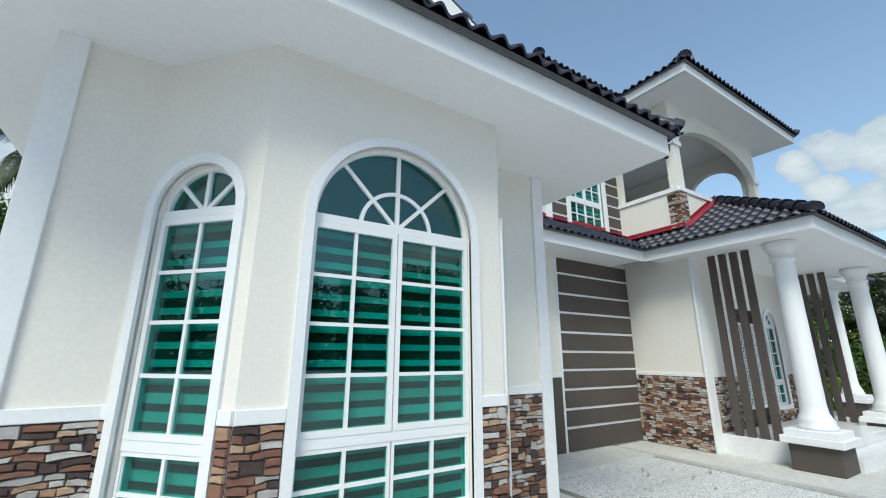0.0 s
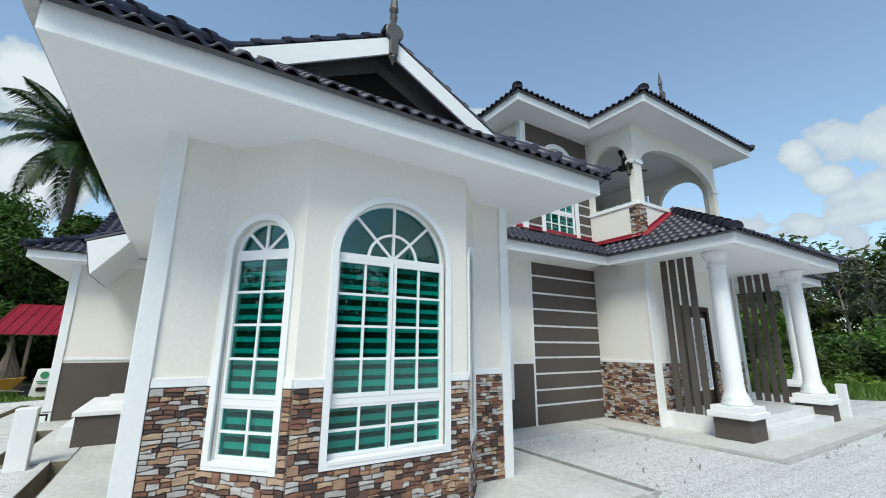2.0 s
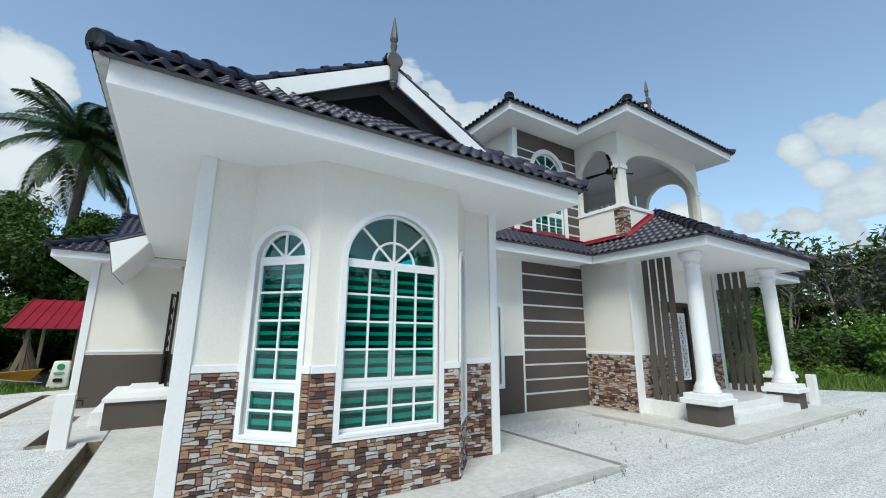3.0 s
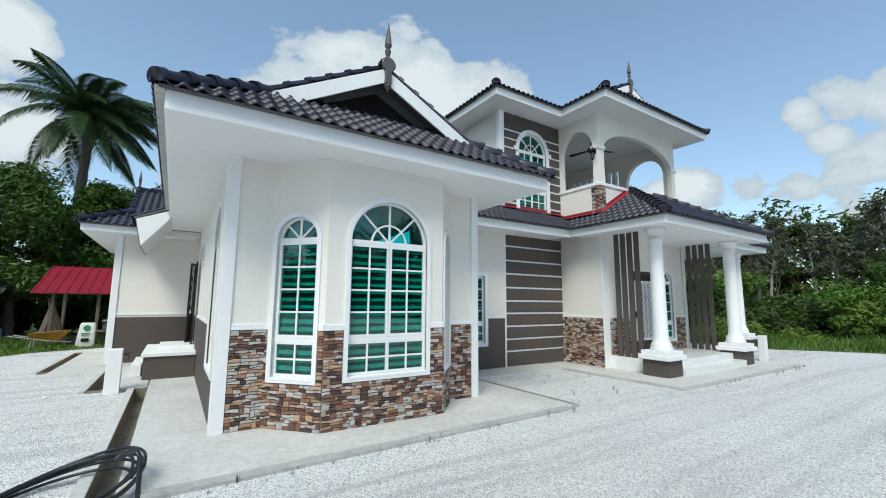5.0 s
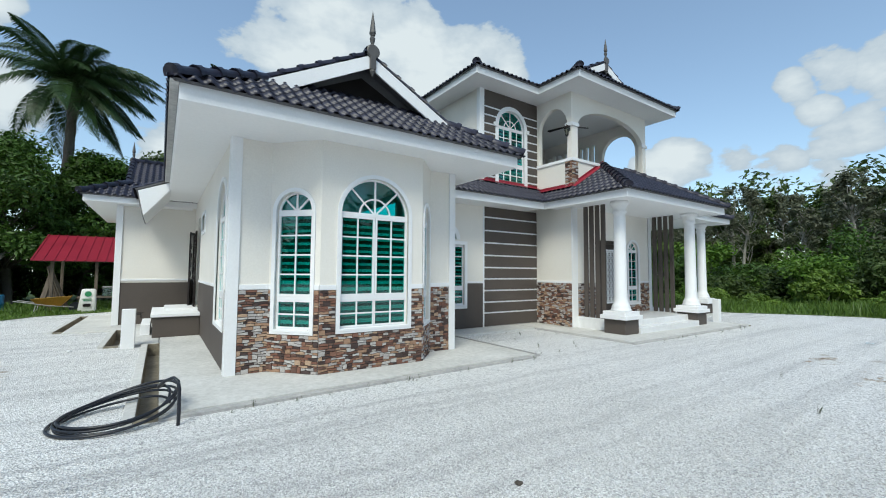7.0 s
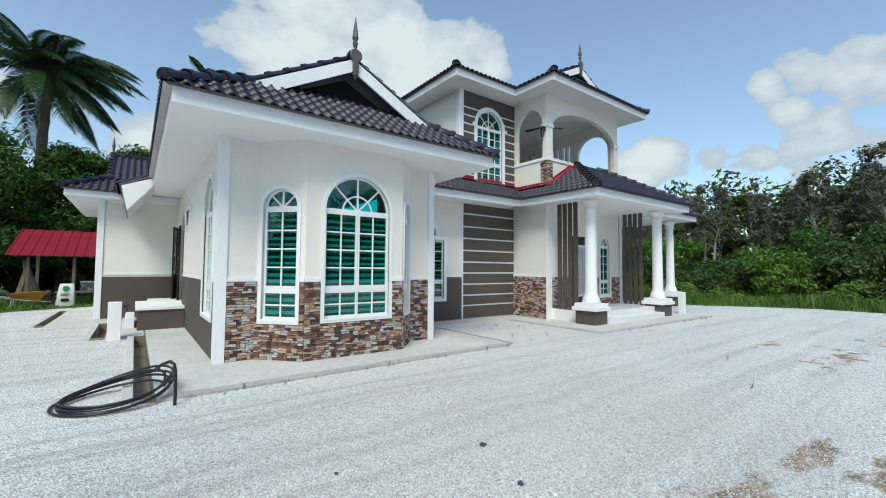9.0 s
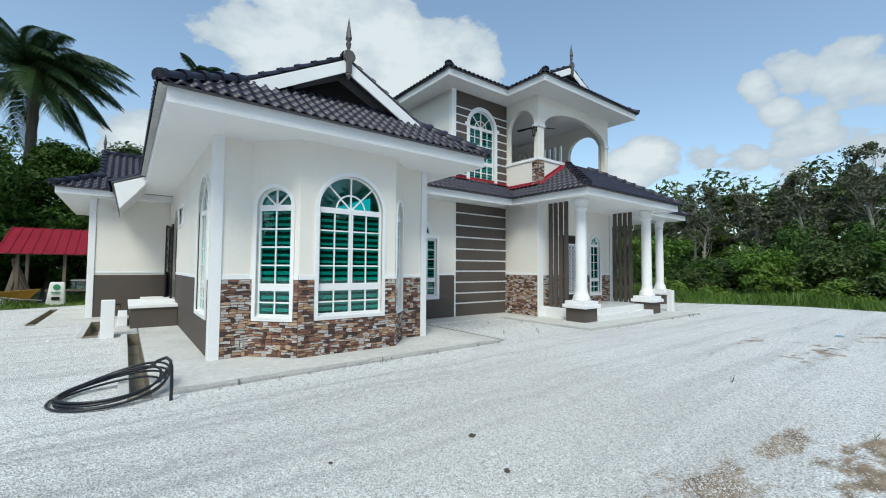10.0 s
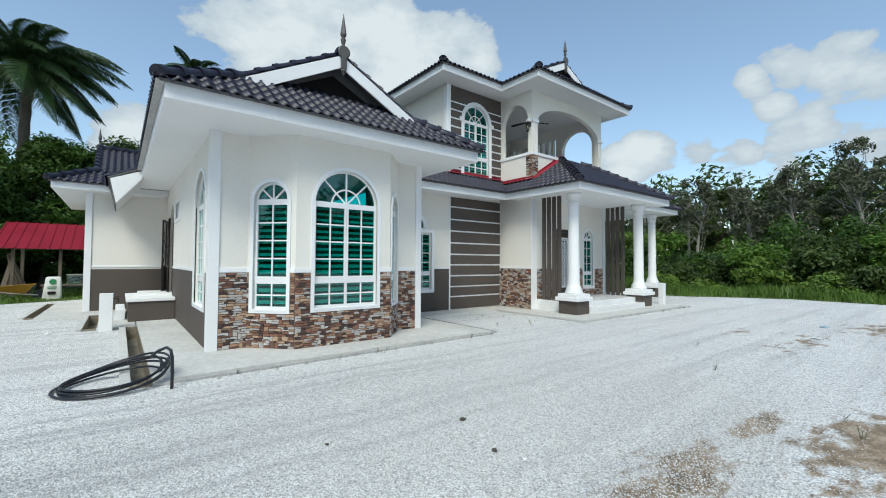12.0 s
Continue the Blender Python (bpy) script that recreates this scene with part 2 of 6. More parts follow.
def leaf_mat(name, dark, light, trans=0.25):
    m, N, L, b = material(name, 0.5, 0, 0.35)
    g = N("ShaderNodeNewGeometry")
    v = coords(N, L)
    c = ramp_of(N, L, g.outputs["Random Per Island"], [(0.0, dark), (1.0, light)])
    c = blend(N, L, 0.5, c, ramp_of(N, L, tex(N, L, v, 0.5, 3.0), [(0.3, tuple(x * 0.45 for x in dark)), (0.7, light)]))
    L(c, b.inputs["Base Color"])
    b.inputs["Subsurface Weight"].default_value = 0.0
    t, mix = N("ShaderNodeBsdfTranslucent"), N("ShaderNodeMixShader")
    L(c, t.inputs[0])
    mix.inputs[0].default_value = trans
    L(b.outputs[0], mix.inputs[1]), L(t.outputs[0], mix.inputs[2])
    L(mix.outputs[0], m.node_tree.nodes["Material Output"].inputs[0])
    return m


def tile_mat():
    m, N, L, b = material("concrete_roof_tile", 0.42, 0, 0.4)
    inf = N("ShaderNodeObjectInfo")
    v = coords(N, L)
    isl = N("ShaderNodeNewGeometry")
    add = N("ShaderNodeMath")
    add.operation = "ADD"
    L(inf.outputs["Random"], add.inputs[0]), L(isl.outputs["Random Per Island"], add.inputs[1])
    fr = N("ShaderNodeMath")
    fr.operation = "FRACT"
    L(add.outputs[0], fr.inputs[0])
    c = ramp_of(N, L, fr.outputs[0], [(0.0, (0.018, 0.018, 0.034)), (1.0, (0.036, 0.036, 0.062))])
    f = tex(N, L, v, 22.0, 7.0, 0.7)
    c = blend(N, L, 0.35, c, ramp_of(N, L, f, [(0.35, (0.010, 0.010, 0.016)), (0.7, (0.048, 0.048, 0.066))]))
    L(c, b.inputs["Base Color"])
    bump(N, L, b, f, 0.25, 0.004)
    return m


CREAM = speckled("cream_wall_paint", (0.76, 0.73, 0.675), (0.82, 0.79, 0.735), 0.75, 0.6, 45.0, 0.12, 0.003, amount=0.12)
WHITE = speckled("white_paint", (0.80, 0.81, 0.83), (0.84, 0.85, 0.86), 0.55, 0.8, 35.0, 0.08, 0.002, amount=0.1)
SOFFIT = speckled("white_soffit_board", (0.78, 0.785, 0.79), (0.82, 0.825, 0.83), 0.7, 0.5, 25.0, 0.05, 0.002, amount=0.08)
BROWN = speckled("brown_grey_paint", (0.082, 0.068, 0.060), (0.100, 0.084, 0.074), 0.7, 0.9, 40.0, 0.12, 0.003, amount=0.15)
FRAME = speckled("white_powder_coat", (0.82, 0.83, 0.85), (0.86, 0.87, 0.88), 0.35, 1.0, 60.0, 0.02, 0.001, amount=0.05)
CONCRETE = speckled("smooth_concrete", (0.46, 0.46, 0.44), (0.66, 0.655, 0.635), 0.75, 0.7, 14.0, 0.2, 0.004, amount=0.3)
KERB = speckled("weathered_concrete", (0.30, 0.30, 0.30), (0.52, 0.51, 0.49), 0.85, 1.2, 18.0, 0.3, 0.006, amount=0.35)
DRAIN = speckled("damp_drain_concrete", (0.14, 0.12, 0.085), (0.30, 0.27, 0.21), 0.6, 1.5, 12.0, 0.3, 0.006, amount=0.4)
GROUT = speckled("dark_mortar", (0.085, 0.072, 0.065), (0.13, 0.11, 0.10), 0.9, 3.0, 40.0, 0.2, 0.004)
PORCH = speckled("white_floor_tile", (0.72, 0.73, 0.74), (0.80, 0.81, 0.82), 0.25, 1.2, 8.0, 0.02, 0.001, amount=0.15, spec=0.5)
RED = speckled("red_metal_flashing", (0.22, 0.014, 0.03), (0.30, 0.022, 0.042), 0.4, 1.5, 20.0, 0.05, 0.003, amount=0.15)
DARK = speckled("dark_timber", (0.03, 0.022, 0.018), (0.05, 0.036, 0.028), 0.45, 2.0, 20.0, 0.15, 0.003, scale=(4, 4, 0.6))
IRON = speckled("black_iron", (0.02, 0.017, 0.016), (0.04, 0.032, 0.03), 0.4, 3.0, 40.0, 0.1, 0.002, metal=0.6)
# colour darkened so the rooms look dim through the fanlights
INSIDE = speckled("dimmed_room_plaster", (0.13, 0.13, 0.12), (0.17, 0.17, 0.16), 0.9, 1.0, 20.0, 0.02, 0.002)
BLIND = speckled("blind_fabric", (0.70, 0.72, 0.70), (0.78, 0.80, 0.78), 0.85, 2.0, 90.0, 0.05, 0.001, amount=0.1)
# near-black sheet colour that puts the room's dimness behind the blinds
ROOM_DIM = speckled("room_dim_sheet", (0.035, 0.04, 0.038), (0.05, 0.055, 0.052), 0.9, 2.0, 80.0, 0.05, 0.001)
HOSE = speckled("black_poly_pipe", (0.012, 0.014, 0.020), (0.024, 0.027, 0.036), 0.35, 2.0, 30.0, 0.05, 0.002)
SPIRE = speckled("grey_finial_paint", (0.07, 0.066, 0.066), (0.11, 0.105, 0.10), 0.45, 5.0, 40.0, 0.1, 0.002)
STONE, GRAVEL, TILE, GLASS = stone_mat(), gravel_mat(), tile_mat(), glass_mat()

# ---- builders ----
UP = Vector((0, 0, 1))


def link(name, bm, mat, parent=None, label="", smooth=False):
    me = bpy.data.meshes.new(name)
    bm.normal_update()
    bm.to_mesh(me)
    bm.free()
    me.materials.append(mat)
    if smooth:
        for p in me.polygons:
            p.use_smooth = True
    ob = new(name, me)
    ob.parent = parent
    return tagged(ob, label)


def part(name, bm, mat, parent, label="", smooth=False):
    return link(name, bm, mat, parent, label, smooth)


def thing(name, at, label, category, group="", kind=""):
    e = new(name)
    e.empty_display_size = 0.1
    e.matrix_world = at if isinstance(at, Matrix) else Matrix.Translation(at)
    return tagged(e, label, category, group, kind)


def structure(name, bm, mat, label, category):
    return tagged(link(name, bm, mat), label, category, "", "structure")


def box(bm, x0, x1, y0, y1, z0, z1, m=None, bevel=0.0):
    vs = [bm.verts.new((x, y, z)) for z in (z0, z1) for x, y in ((x0, y0), (x1, y0), (x1, y1), (x0, y1))]
    fs = [bm.faces.new([vs[i] for i in f]) for f in ((3, 2, 1, 0), (4, 5, 6, 7), (0, 1, 5, 4), (1, 2, 6, 5), (2, 3, 7, 6), (3, 0, 4, 7))]
    if bevel:
        es = list({e for f in fs for e in f.edges})
        r = bmesh.ops.bevel(bm, geom=es, offset=bevel, segments=2, affect="EDGES", profile=0.5)
        vs = list({v for f in r["faces"] for v in f.verts} | {v for v in vs if v.is_valid})
    if m is not None:
        bmesh.ops.transform(bm, matrix=m, verts=vs)
    return bm


def cube(x0, x1, y0, y1, z0, z1, m=None, bevel=0.0):
    return box(bmesh.new(), x0, x1, y0, y1, z0, z1, m, bevel)


def prism(bm, pts, vec):
    """A solid from a flat ring of points, pushed along vec."""
    a = [bm.verts.new(p) for p in pts]
    b = [bm.verts.new(Vector(p) + Vector(vec)) for p in pts]
    fs = [bm.faces.new(a[::-1]), bm.faces.new(b)]
    for i in range(len(a)):
        j = (i + 1) % len(a)
        fs.append(bm.faces.new((a[i], a[j], b[j], b[i])))
    bmesh.ops.recalc_face_normals(bm, faces=fs)
    return bm


def lathe(bm, profile, centre, seg=32, m=None):
    """A turned solid from rows of (radius, height)."""
    rings, vs = [], []
    for r, z in profile:
        ring = [bm.verts.new((centre[0] + r * math.cos(2 * math.pi * k / seg), centre[1] + r * math.sin(2 * math.pi * k / seg), centre[2] + z)) for k in range(seg)]
        rings.append(ring)
        vs += ring
    for a, b in zip(rings, rings[1:]):
        for k in range(seg):
            bm.faces.new((a[k], a[(k + 1) % seg], b[(k + 1) % seg], b[k]))
    bm.faces.new(rings[0][::-1]), bm.faces.new(rings[-1])
    if m is not None:
        bmesh.ops.transform(bm, matrix=m, verts=vs)
    return bm


def arch_ring(u0, u1, z0, spring, rise=None, seg=20):
    """Outline of an opening with a round head, counter-clockwise in (u, z)."""
    c, r = (u0 + u1) / 2, (u1 - u0) / 2
    rise = r if rise is None else rise
    if rise <= 0:
        return [(u0, z0), (u1, z0), (u1, spring), (u0, spring)]
    return [(u0, z0), (u1, z0)] + [(c + r * math.cos(math.pi * k / seg), spring + rise * math.sin(math.pi * k / seg)) for k in range(seg + 1)]


def plate(bm, m, outer, holes=(), d0=0.0, d1=0.1):
    """A flat plate in (u, z) with openings right through; d runs inward. m maps (u, d, z) to the world."""
    layers = []
    for d in (d0, d1):
        loops = []
        for ring in (outer, *holes):
            vs = [bm.verts.new(m @ Vector((u, d, z))) for u, z in ring]
            loops.append((vs, [bm.edges.new((vs[i], vs[(i + 1) % len(vs)])) for i in range(len(vs))]))
        bmesh.ops.triangle_fill(bm, use_beauty=True, edges=[e for _, es in loops for e in es])
        layers.append(loops)
    for (a, _), (b, _) in zip(*layers):
        for i in range(len(a)):
            j = (i + 1) % len(a)
            bm.faces.new((a[i], a[j], b[j], b[i]))
    bmesh.ops.recalc_face_normals(bm, faces=bm.faces)
    return bm


def face_frame(p0, p1):
    """Maps (u, d, z) to the world for a wall whose outer face runs from p0 to p1, seen from outside left to right; d runs into the wall."""
    a, b = Vector((*p0, 0)), Vector((*p1, 0))
    u = (b - a).normalized()
    d = Vector((-u.y, u.x, 0))
    return Matrix(((u.x, d.x, 0, a.x), (u.y, d.y, 0, a.y), (0, 0, 1, 0), (0, 0, 0, 1)))


def rect(u0, u1, z0, z1):
    return [(u0, z0), (u1, z0), (u1, z1), (u0, z1)]


def bar(bm, m, a, b, w, d0, d1):
    """A straight glazing bar from a to b in (u, z)."""
    a, b = Vector(a), Vector(b)
    t = (b - a).normalized()
    n = Vector((-t.y, t.x)) * w / 2
    ring = [a - n, b - n, b + n, a + n]
    pts = [m @ Vector((p.x, d0, p.y)) for p in ring]
    return prism(bm, pts, m.to_3x3() @ Vector((0, d1 - d0, 0)))


def arc_band(bm, m, c, z, r0, r1, d0, d1, a0=0.0, a1=180.0, seg=20):
    ring = [(c + r1 * math.cos(radians(a0 + (a1 - a0) * k / seg)), z + r1 * math.sin(radians(a0 + (a1 - a0) * k / seg))) for k in range(seg + 1)]
    ring += [(c + r0 * math.cos(radians(a0 + (a1 - a0) * k / seg)), z + r0 * math.sin(radians(a0 + (a1 - a0) * k / seg))) for k in range(seg, -1, -1)]
    return plate(bm, m, ring, (), d0, d1)


def arched_window(name, m, u0, u1, sill, spring, transom, sashes, rows, low_rows, label, trim=0.11, rise=None, spokes=3, inner=True, trim_foot=True, cols=2, blind_drop=1.0, depth=0.05, blind_top=-0.06):
    """A white framed window with a fanlight, sashes over fixed low lights, green glass and a striped blind behind."""
    w = tagged(new(name), label, "window", "", "structure")
    c, r = (u0 + u1) / 2, (u1 - u0) / 2
    rise = r if rise is None else rise
    o = arch_ring(u0 - trim, u1 + trim, sill - (trim if trim_foot else 0), spring, rise + trim if rise > 0 else 0)
    if rise <= 0:
        o = rect(u0 - trim, u1 + trim, sill - trim, spring + trim)
    part("trim_surround", plate(bmesh.new(), m, o, [arch_ring(u0, u1, sill, spring, rise)], -0.025, 0.02), WHITE, w, "raised white plaster surround")
    part("window_sill", cube(u0, u1, -0.03, depth + 0.04, sill - 0.03, sill + 0.004, m, 0.004), WHITE, w)
    f = 0.026
    part("outer_frame", plate(bmesh.new(), m, arch_ring(u0, u1, sill, spring, rise), [arch_ring(u0 + f, u1 - f, sill + f, spring, rise - f if rise > 0 else -1)] if rise > 0 else [rect(u0 + f, u1 - f, sill + f, spring - f)], depth, depth + 0.05), FRAME, w)
    if rise > 0:
        part("transom", cube(u0, u1, depth - 0.012, depth + 0.045, spring - 0.03, spring + 0.026, m, 0.004), FRAME, w)
        fan = part("fanlight", bar(bmesh.new(), m, (c, spring), (c, spring + rise - 0.02), 0.028, depth + 0.004, depth + 0.04), FRAME, w)
        for a in ((45, 135) if spokes == 3 else ()):
            k = 1 / math.sqrt((math.cos(radians(a)) / r) ** 2 + (math.sin(radians(a)) / rise) ** 2) - 0.02
            part("spoke", bar(bmesh.new(), m, (c + 0.02 * math.cos(radians(a)), spring + 0.02), (c + k * math.cos(radians(a)), spring + k * math.sin(radians(a))), 0.026, depth + 0.005, depth + 0.038), FRAME, fan)
        if inner:
            part("arc_bar", arc_band(bmesh.new(), m, c, spring, r * 0.43, r * 0.43 + 0.026, depth + 0.006, depth + 0.036), FRAME, fan)
        gp = plate(bmesh.new(), m, arch_ring(u0 + 0.02, u1 - 0.02, spring, spring, rise - 0.02)[2:], (), depth + 0.022, depth + 0.028)
        part("pane", gp, GLASS, fan)
    top = spring - (0.03 if rise > 0 else f)
    part("mid_rail", cube(u0, u1, depth - 0.012, depth + 0.045, transom - 0.03, transom + 0.03, m, 0.004), FRAME, w)
    wid = (u1 - u0) / sashes
    for s in range(sashes):
        a, b = u0 + s * wid, u0 + (s + 1) * wid
        for kind, z0, z1, nr in (("sash", transom + 0.03, top, rows), ("low_light", sill + 0.02, transom - 0.03, low_rows)):
            st = 0.036 if kind == "sash" else 0.022
            q = part(kind, plate(bmesh.new(), m, rect(a + 0.004, b - 0.004, z0, z1), [rect(a + st, b - st, z0 + st, z1 - st)], depth - 0.015 if kind == "sash" else depth - 0.008, depth + 0.03), FRAME, w)
            for k in range(1, cols):
                x = a + st + (b - a - 2 * st) * k / cols
                part("glazing_bar", cube(x - 0.011, x + 0.011, depth - 0.006, depth + 0.024, z0 + st, z1 - st, m), FRAME, q)
            for k in range(1, nr):
                z = z0 + st + (z1 - z0 - 2 * st) * k / nr
                part("glazing_bar", cube(a + st, b - st, depth - 0.004, depth + 0.022, z - 0.011, z + 0.011, m), FRAME, q)
            pn = part("pane", cube(a + st - 0.008, b - st + 0.008, depth + 0.008, depth + 0.014, z0 + st - 0.008, z1 - st + 0.008, m), GLASS, q)
            pn.visible_shadow = False
    # striped roller blind hung inside
    bl = thing("roller_blind", Matrix.Identity(4), "pale striped day and night blind behind green window glass", "blind", "window blinds")
    z, k, low = spring - 0.02, 0, sill + 0.02
    # opaque sheet added to darken the gaps between the stripes
    part("dim_sheet", cube(u0 - 0.02, u1 + 0.02, depth + 0.064, depth + 0.068, low, spring + blind_top, m), ROOM_DIM, bl, "dark sheet added behind the stripes in place of the dim room")
    part("head_tube", cube(u0 + 0.01, u1 - 0.01, depth + 0.075, depth + 0.12, z - 0.05, z, m, 0.01), BLIND, bl)
    pitch = 0.098
    while z - pitch > low:
        h = 0.040 if k < (spring - sill) / pitch * 0.45 else 0.055
        if (spring - z) < blind_drop * (spring - sill):
            part("fabric_stripe", cube(u0 - 0.02, u1 + 0.02, depth + 0.056, depth + 0.059, z - pitch + 0.01, z - pitch + 0.01 + h, m), BLIND, bl)
        z -= pitch
        k += 1
    return w

# ---- ground ----
DRAINS = [(-1.765, -1.58, 1.50, 6.60), (-2.46, -2.25, 6.76, 9.4), (-3.66, -3.49, 9.7, 13.85), (4.06, 4.20, 1.70, 4.24), (12.78, 12.92, 1.40, 1.85)]


def ground():
    """One sheet, fine near the house and wide towards the horizon, open over the drains."""
    bm = bmesh.new()
    n = 60
    def spread(k):
        t = 2 * k / n - 1
        return math.copysign(abs(t) ** 5 * 900 + abs(t) * 14, t)
    xs = sorted({round(4 + spread(k), 3) for k in range(n + 1)} | {v for d in DRAINS for v in d[:2]})
    ys = sorted({round(2 + spread(k), 3) for k in range(n + 1)} | {v for d in DRAINS for v in d[2:]})
    rows = [[bm.verts.new((x, y, 0.0)) for x in xs] for y in ys]
    for j in range(len(ys) - 1):
        for i in range(len(xs) - 1):
            cx, cy = (xs[i] + xs[i + 1]) / 2, (ys[j] + ys[j + 1]) / 2
            if not any(a < cx < b and c < cy < d for a, b, c, d in DRAINS):
                bm.faces.new((rows[j][i], rows[j][i + 1], rows[j + 1][i + 1], rows[j + 1][i]))
    return bm


structure("ground", ground(), GRAVEL, "pale grey crushed gravel yard with sandy patches", "ground")

# concrete aprons
structure("pavement_1", prism(bmesh.new(), [(-1.57, 1.53, -0.1), (4.05, 1.70, -0.1), (4.05, 2.92, -0.1), (-1.57, 2.92, -0.1)], (0, 0, 0.145)), CONCRETE, "smooth concrete apron in front of the bay window", "pavement")
structure("pavement_2", cube(-1.57, -0.80, 2.925, 10.54, -0.1, 0.043, None, 0.01), CONCRETE, "smooth concrete apron along the side wall", "pavement")
structure("pavement_3", cube(4.21, 6.85, 4.25, 5.06, -0.1, 0.05, None, 0.01), CONCRETE, "smooth concrete apron before the striped wall", "pavement")
structure("pavement_4", cube(6.99, 12.77, 1.50, 5.06, -0.1, 0.04, None, 0.01), CONCRETE, "smooth concrete apron round the porch", "pavement")
structure("pavement_5", cube(-3.48, -1.59, 9.45, 13.9, -0.1, 0.04, None, 0.01), CONCRETE, "smooth concrete apron beside the rear block", "pavement")
structure("pavement_6", cube(-2.24, -1.59, 6.66, 9.44, -0.1, 0.041, None, 0.01), CONCRETE, "smooth concrete strip beside the drain", "pavement")
structure("pavement_7", cube(3.155, 4.05, 2.925, 5.06, -0.1, 0.042, None, 0.01), CONCRETE, "smooth concrete apron beside the wing", "pavement")
structure("kerb_1", prism(bmesh.new(), [(-1.57, 1.41, -0.1), (4.05, 1.58, -0.1), (4.05, 1.698, -0.1), (-1.57, 1.528, -0.1)], (0, 0, 0.13)), KERB, "grey weathered concrete edging of the apron", "kerb")
structure("kerb_2", cube(6.86, 12.90, 1.375, 1.495, -0.1, 0.035, None, 0.008), KERB, "grey weathered concrete edging of the porch apron", "kerb")
structure("kerb_3", cube(6.86, 6.985, 1.50, 5.06, -0.1, 0.035, None, 0.008), KERB, "grey weathered concrete edging of the porch apron", "kerb")
for k, (a, b_, c, d) in enumerate(DRAINS):
    bm = bmesh.new()
    t = 0.05
    top = 0.042
    box(bm, a - 0.002, b_ + 0.002, c, d, -0.26, -0.20)
    for q in ((a - 0.02, a, c - t, d + t), (b_, b_ + 0.008, c - t, d + t), (a, b_, c - t, c), (a, b_, d, d + t)):
        box(bm, *q, -0.26, top if q[1] <= a else 0.036)
    structure("drain_%d" % (k + 1), bm, KERB if k == 3 else DRAIN, "open grey concrete drain channel" if k == 3 else "open concrete drain channel, damp and stained", "drain")
    structure("drain_kerb_%d" % (k + 1), cube(a - 0.11, a - 0.001, c - 0.05, d + 0.05, -0.05, 0.05, None, 0.008), CONCRETE, "pale concrete lip beside the drain", "kerb")

# ---- walls of the wing ----
ZS, YM, XR, YP, DZ = 3.468, 5.07, 7.81, 3.74, 1.25  # wing soffit; main front, return and porch wall planes; dado height
YB0 = 10.55


def wall(name, p0, p1, z0, z1, holes=(), mat=None, label="cream painted plaster wall", thick=0.15):
    m = face_frame(p0, p1)
    n = (Vector(p1) - Vector(p0)).length
    return structure(name, plate(bmesh.new(), m, rect(0, n, z0, z1), holes, 0.0, thick), mat or CREAM, label, "wall"), m, n


BAY = [(-0.81, 2.90), (-0.27, 2.90), (0.30, 2.29), (2.035, 2.29), (2.58, 2.90), (3.12, 2.90)]
W1 = (0.108, 0.692, 0.66, 2.415)
W2 = (0.305, 1.46, 0.665, 2.415)
W1R = (0.126, 0.71, 0.66, 2.415)
holes = [None, W1, W2, W1R, None]
bay_walls = []
for k in range(5):
    h = [arch_ring(*holes[k])] if holes[k] else []
    bay_walls.append(wall("wall_bay_%d" % (k + 1), BAY[k], BAY[k + 1], 0.03, ZS, h, label="cream plaster bay wall above split stone cladding"))
arched_window("window_1", bay_walls[1][1], *W1, 1.12, 1, 4, 2, "narrow arched window, white frame and green glass, in the angled bay", trim=0.06, inner=False, depth=0.055)
arched_window("window_2", bay_walls[2][1], *W2, 1.12, 2, 4, 2, "large arched double window with white bars and green glass", trim=0.06, depth=0.055)
# blind_top lifts the added dark sheet over the fanlight, blocking light across the room
arched_window("window_3", bay_walls[3][1], *W1R, 1.12, 1, 4, 2, "narrow arched window on the far bay face, white frame", trim=0.06, inner=False, blind_top=0.25, depth=0.055)

SIDE0 = (-0.81, YB0)
sw = (YB0 - 4.49, YB0 - 3.34, 0.665, 2.415)
s2 = rect(YB0 - 7.88, YB0 - 7.07, 2.45, 2.84)
dr = arch_ring(YB0 - 9.35, YB0 - 8.35, 0.60, 2.48, 0.45)
ws = wall("wall_side", SIDE0, (-0.81, 2.91), 0.03, ZS, [arch_ring(*sw), s2, dr], label="cream plaster side wall with brown painted dado")
# here too the added dark sheet covers the fanlight
arched_window("window_4", ws[1], *sw, 1.12, 2, 4, 2, "arched double side window with white frame and green glass", trim=0.06, depth=0.055, blind_top=0.55)
arched_window("window_5", ws[1], YB0 - 7.88, YB0 - 7.07, 2.45, 2.84, 2.60, 1, 1, 1, "small high window in the side wall", trim=0.06, rise=-1, cols=1)
wall("wall_wing_right", (3.12, 2.91), (3.12, YM), 0.03, ZS)
# main front
MW = (0.79, 1.93, 0.67, 2.265)
MC = (MW[0] + MW[1]) / 2
wm = wall("wall_main_front", (3.12, YM), (XR, YM), 0.03, ZS, [rect(*MW), arch_ring(MC - 0.33, MC + 0.33, 2.40, 2.401, 0.33)])
arched_window("window_6", wm[1], *MW, 1.11, 2, 4, 2, "white framed casement window with green glass beside brown dado", trim=0.09, rise=-1)
fan6 = part("arched_fanlight", arc_band(bmesh.new(), wm[1], MC, 2.40, 0.30, 0.42, -0.025, 0.03), WHITE, bpy.data.objects["window_6"], "white arched surround over the window")
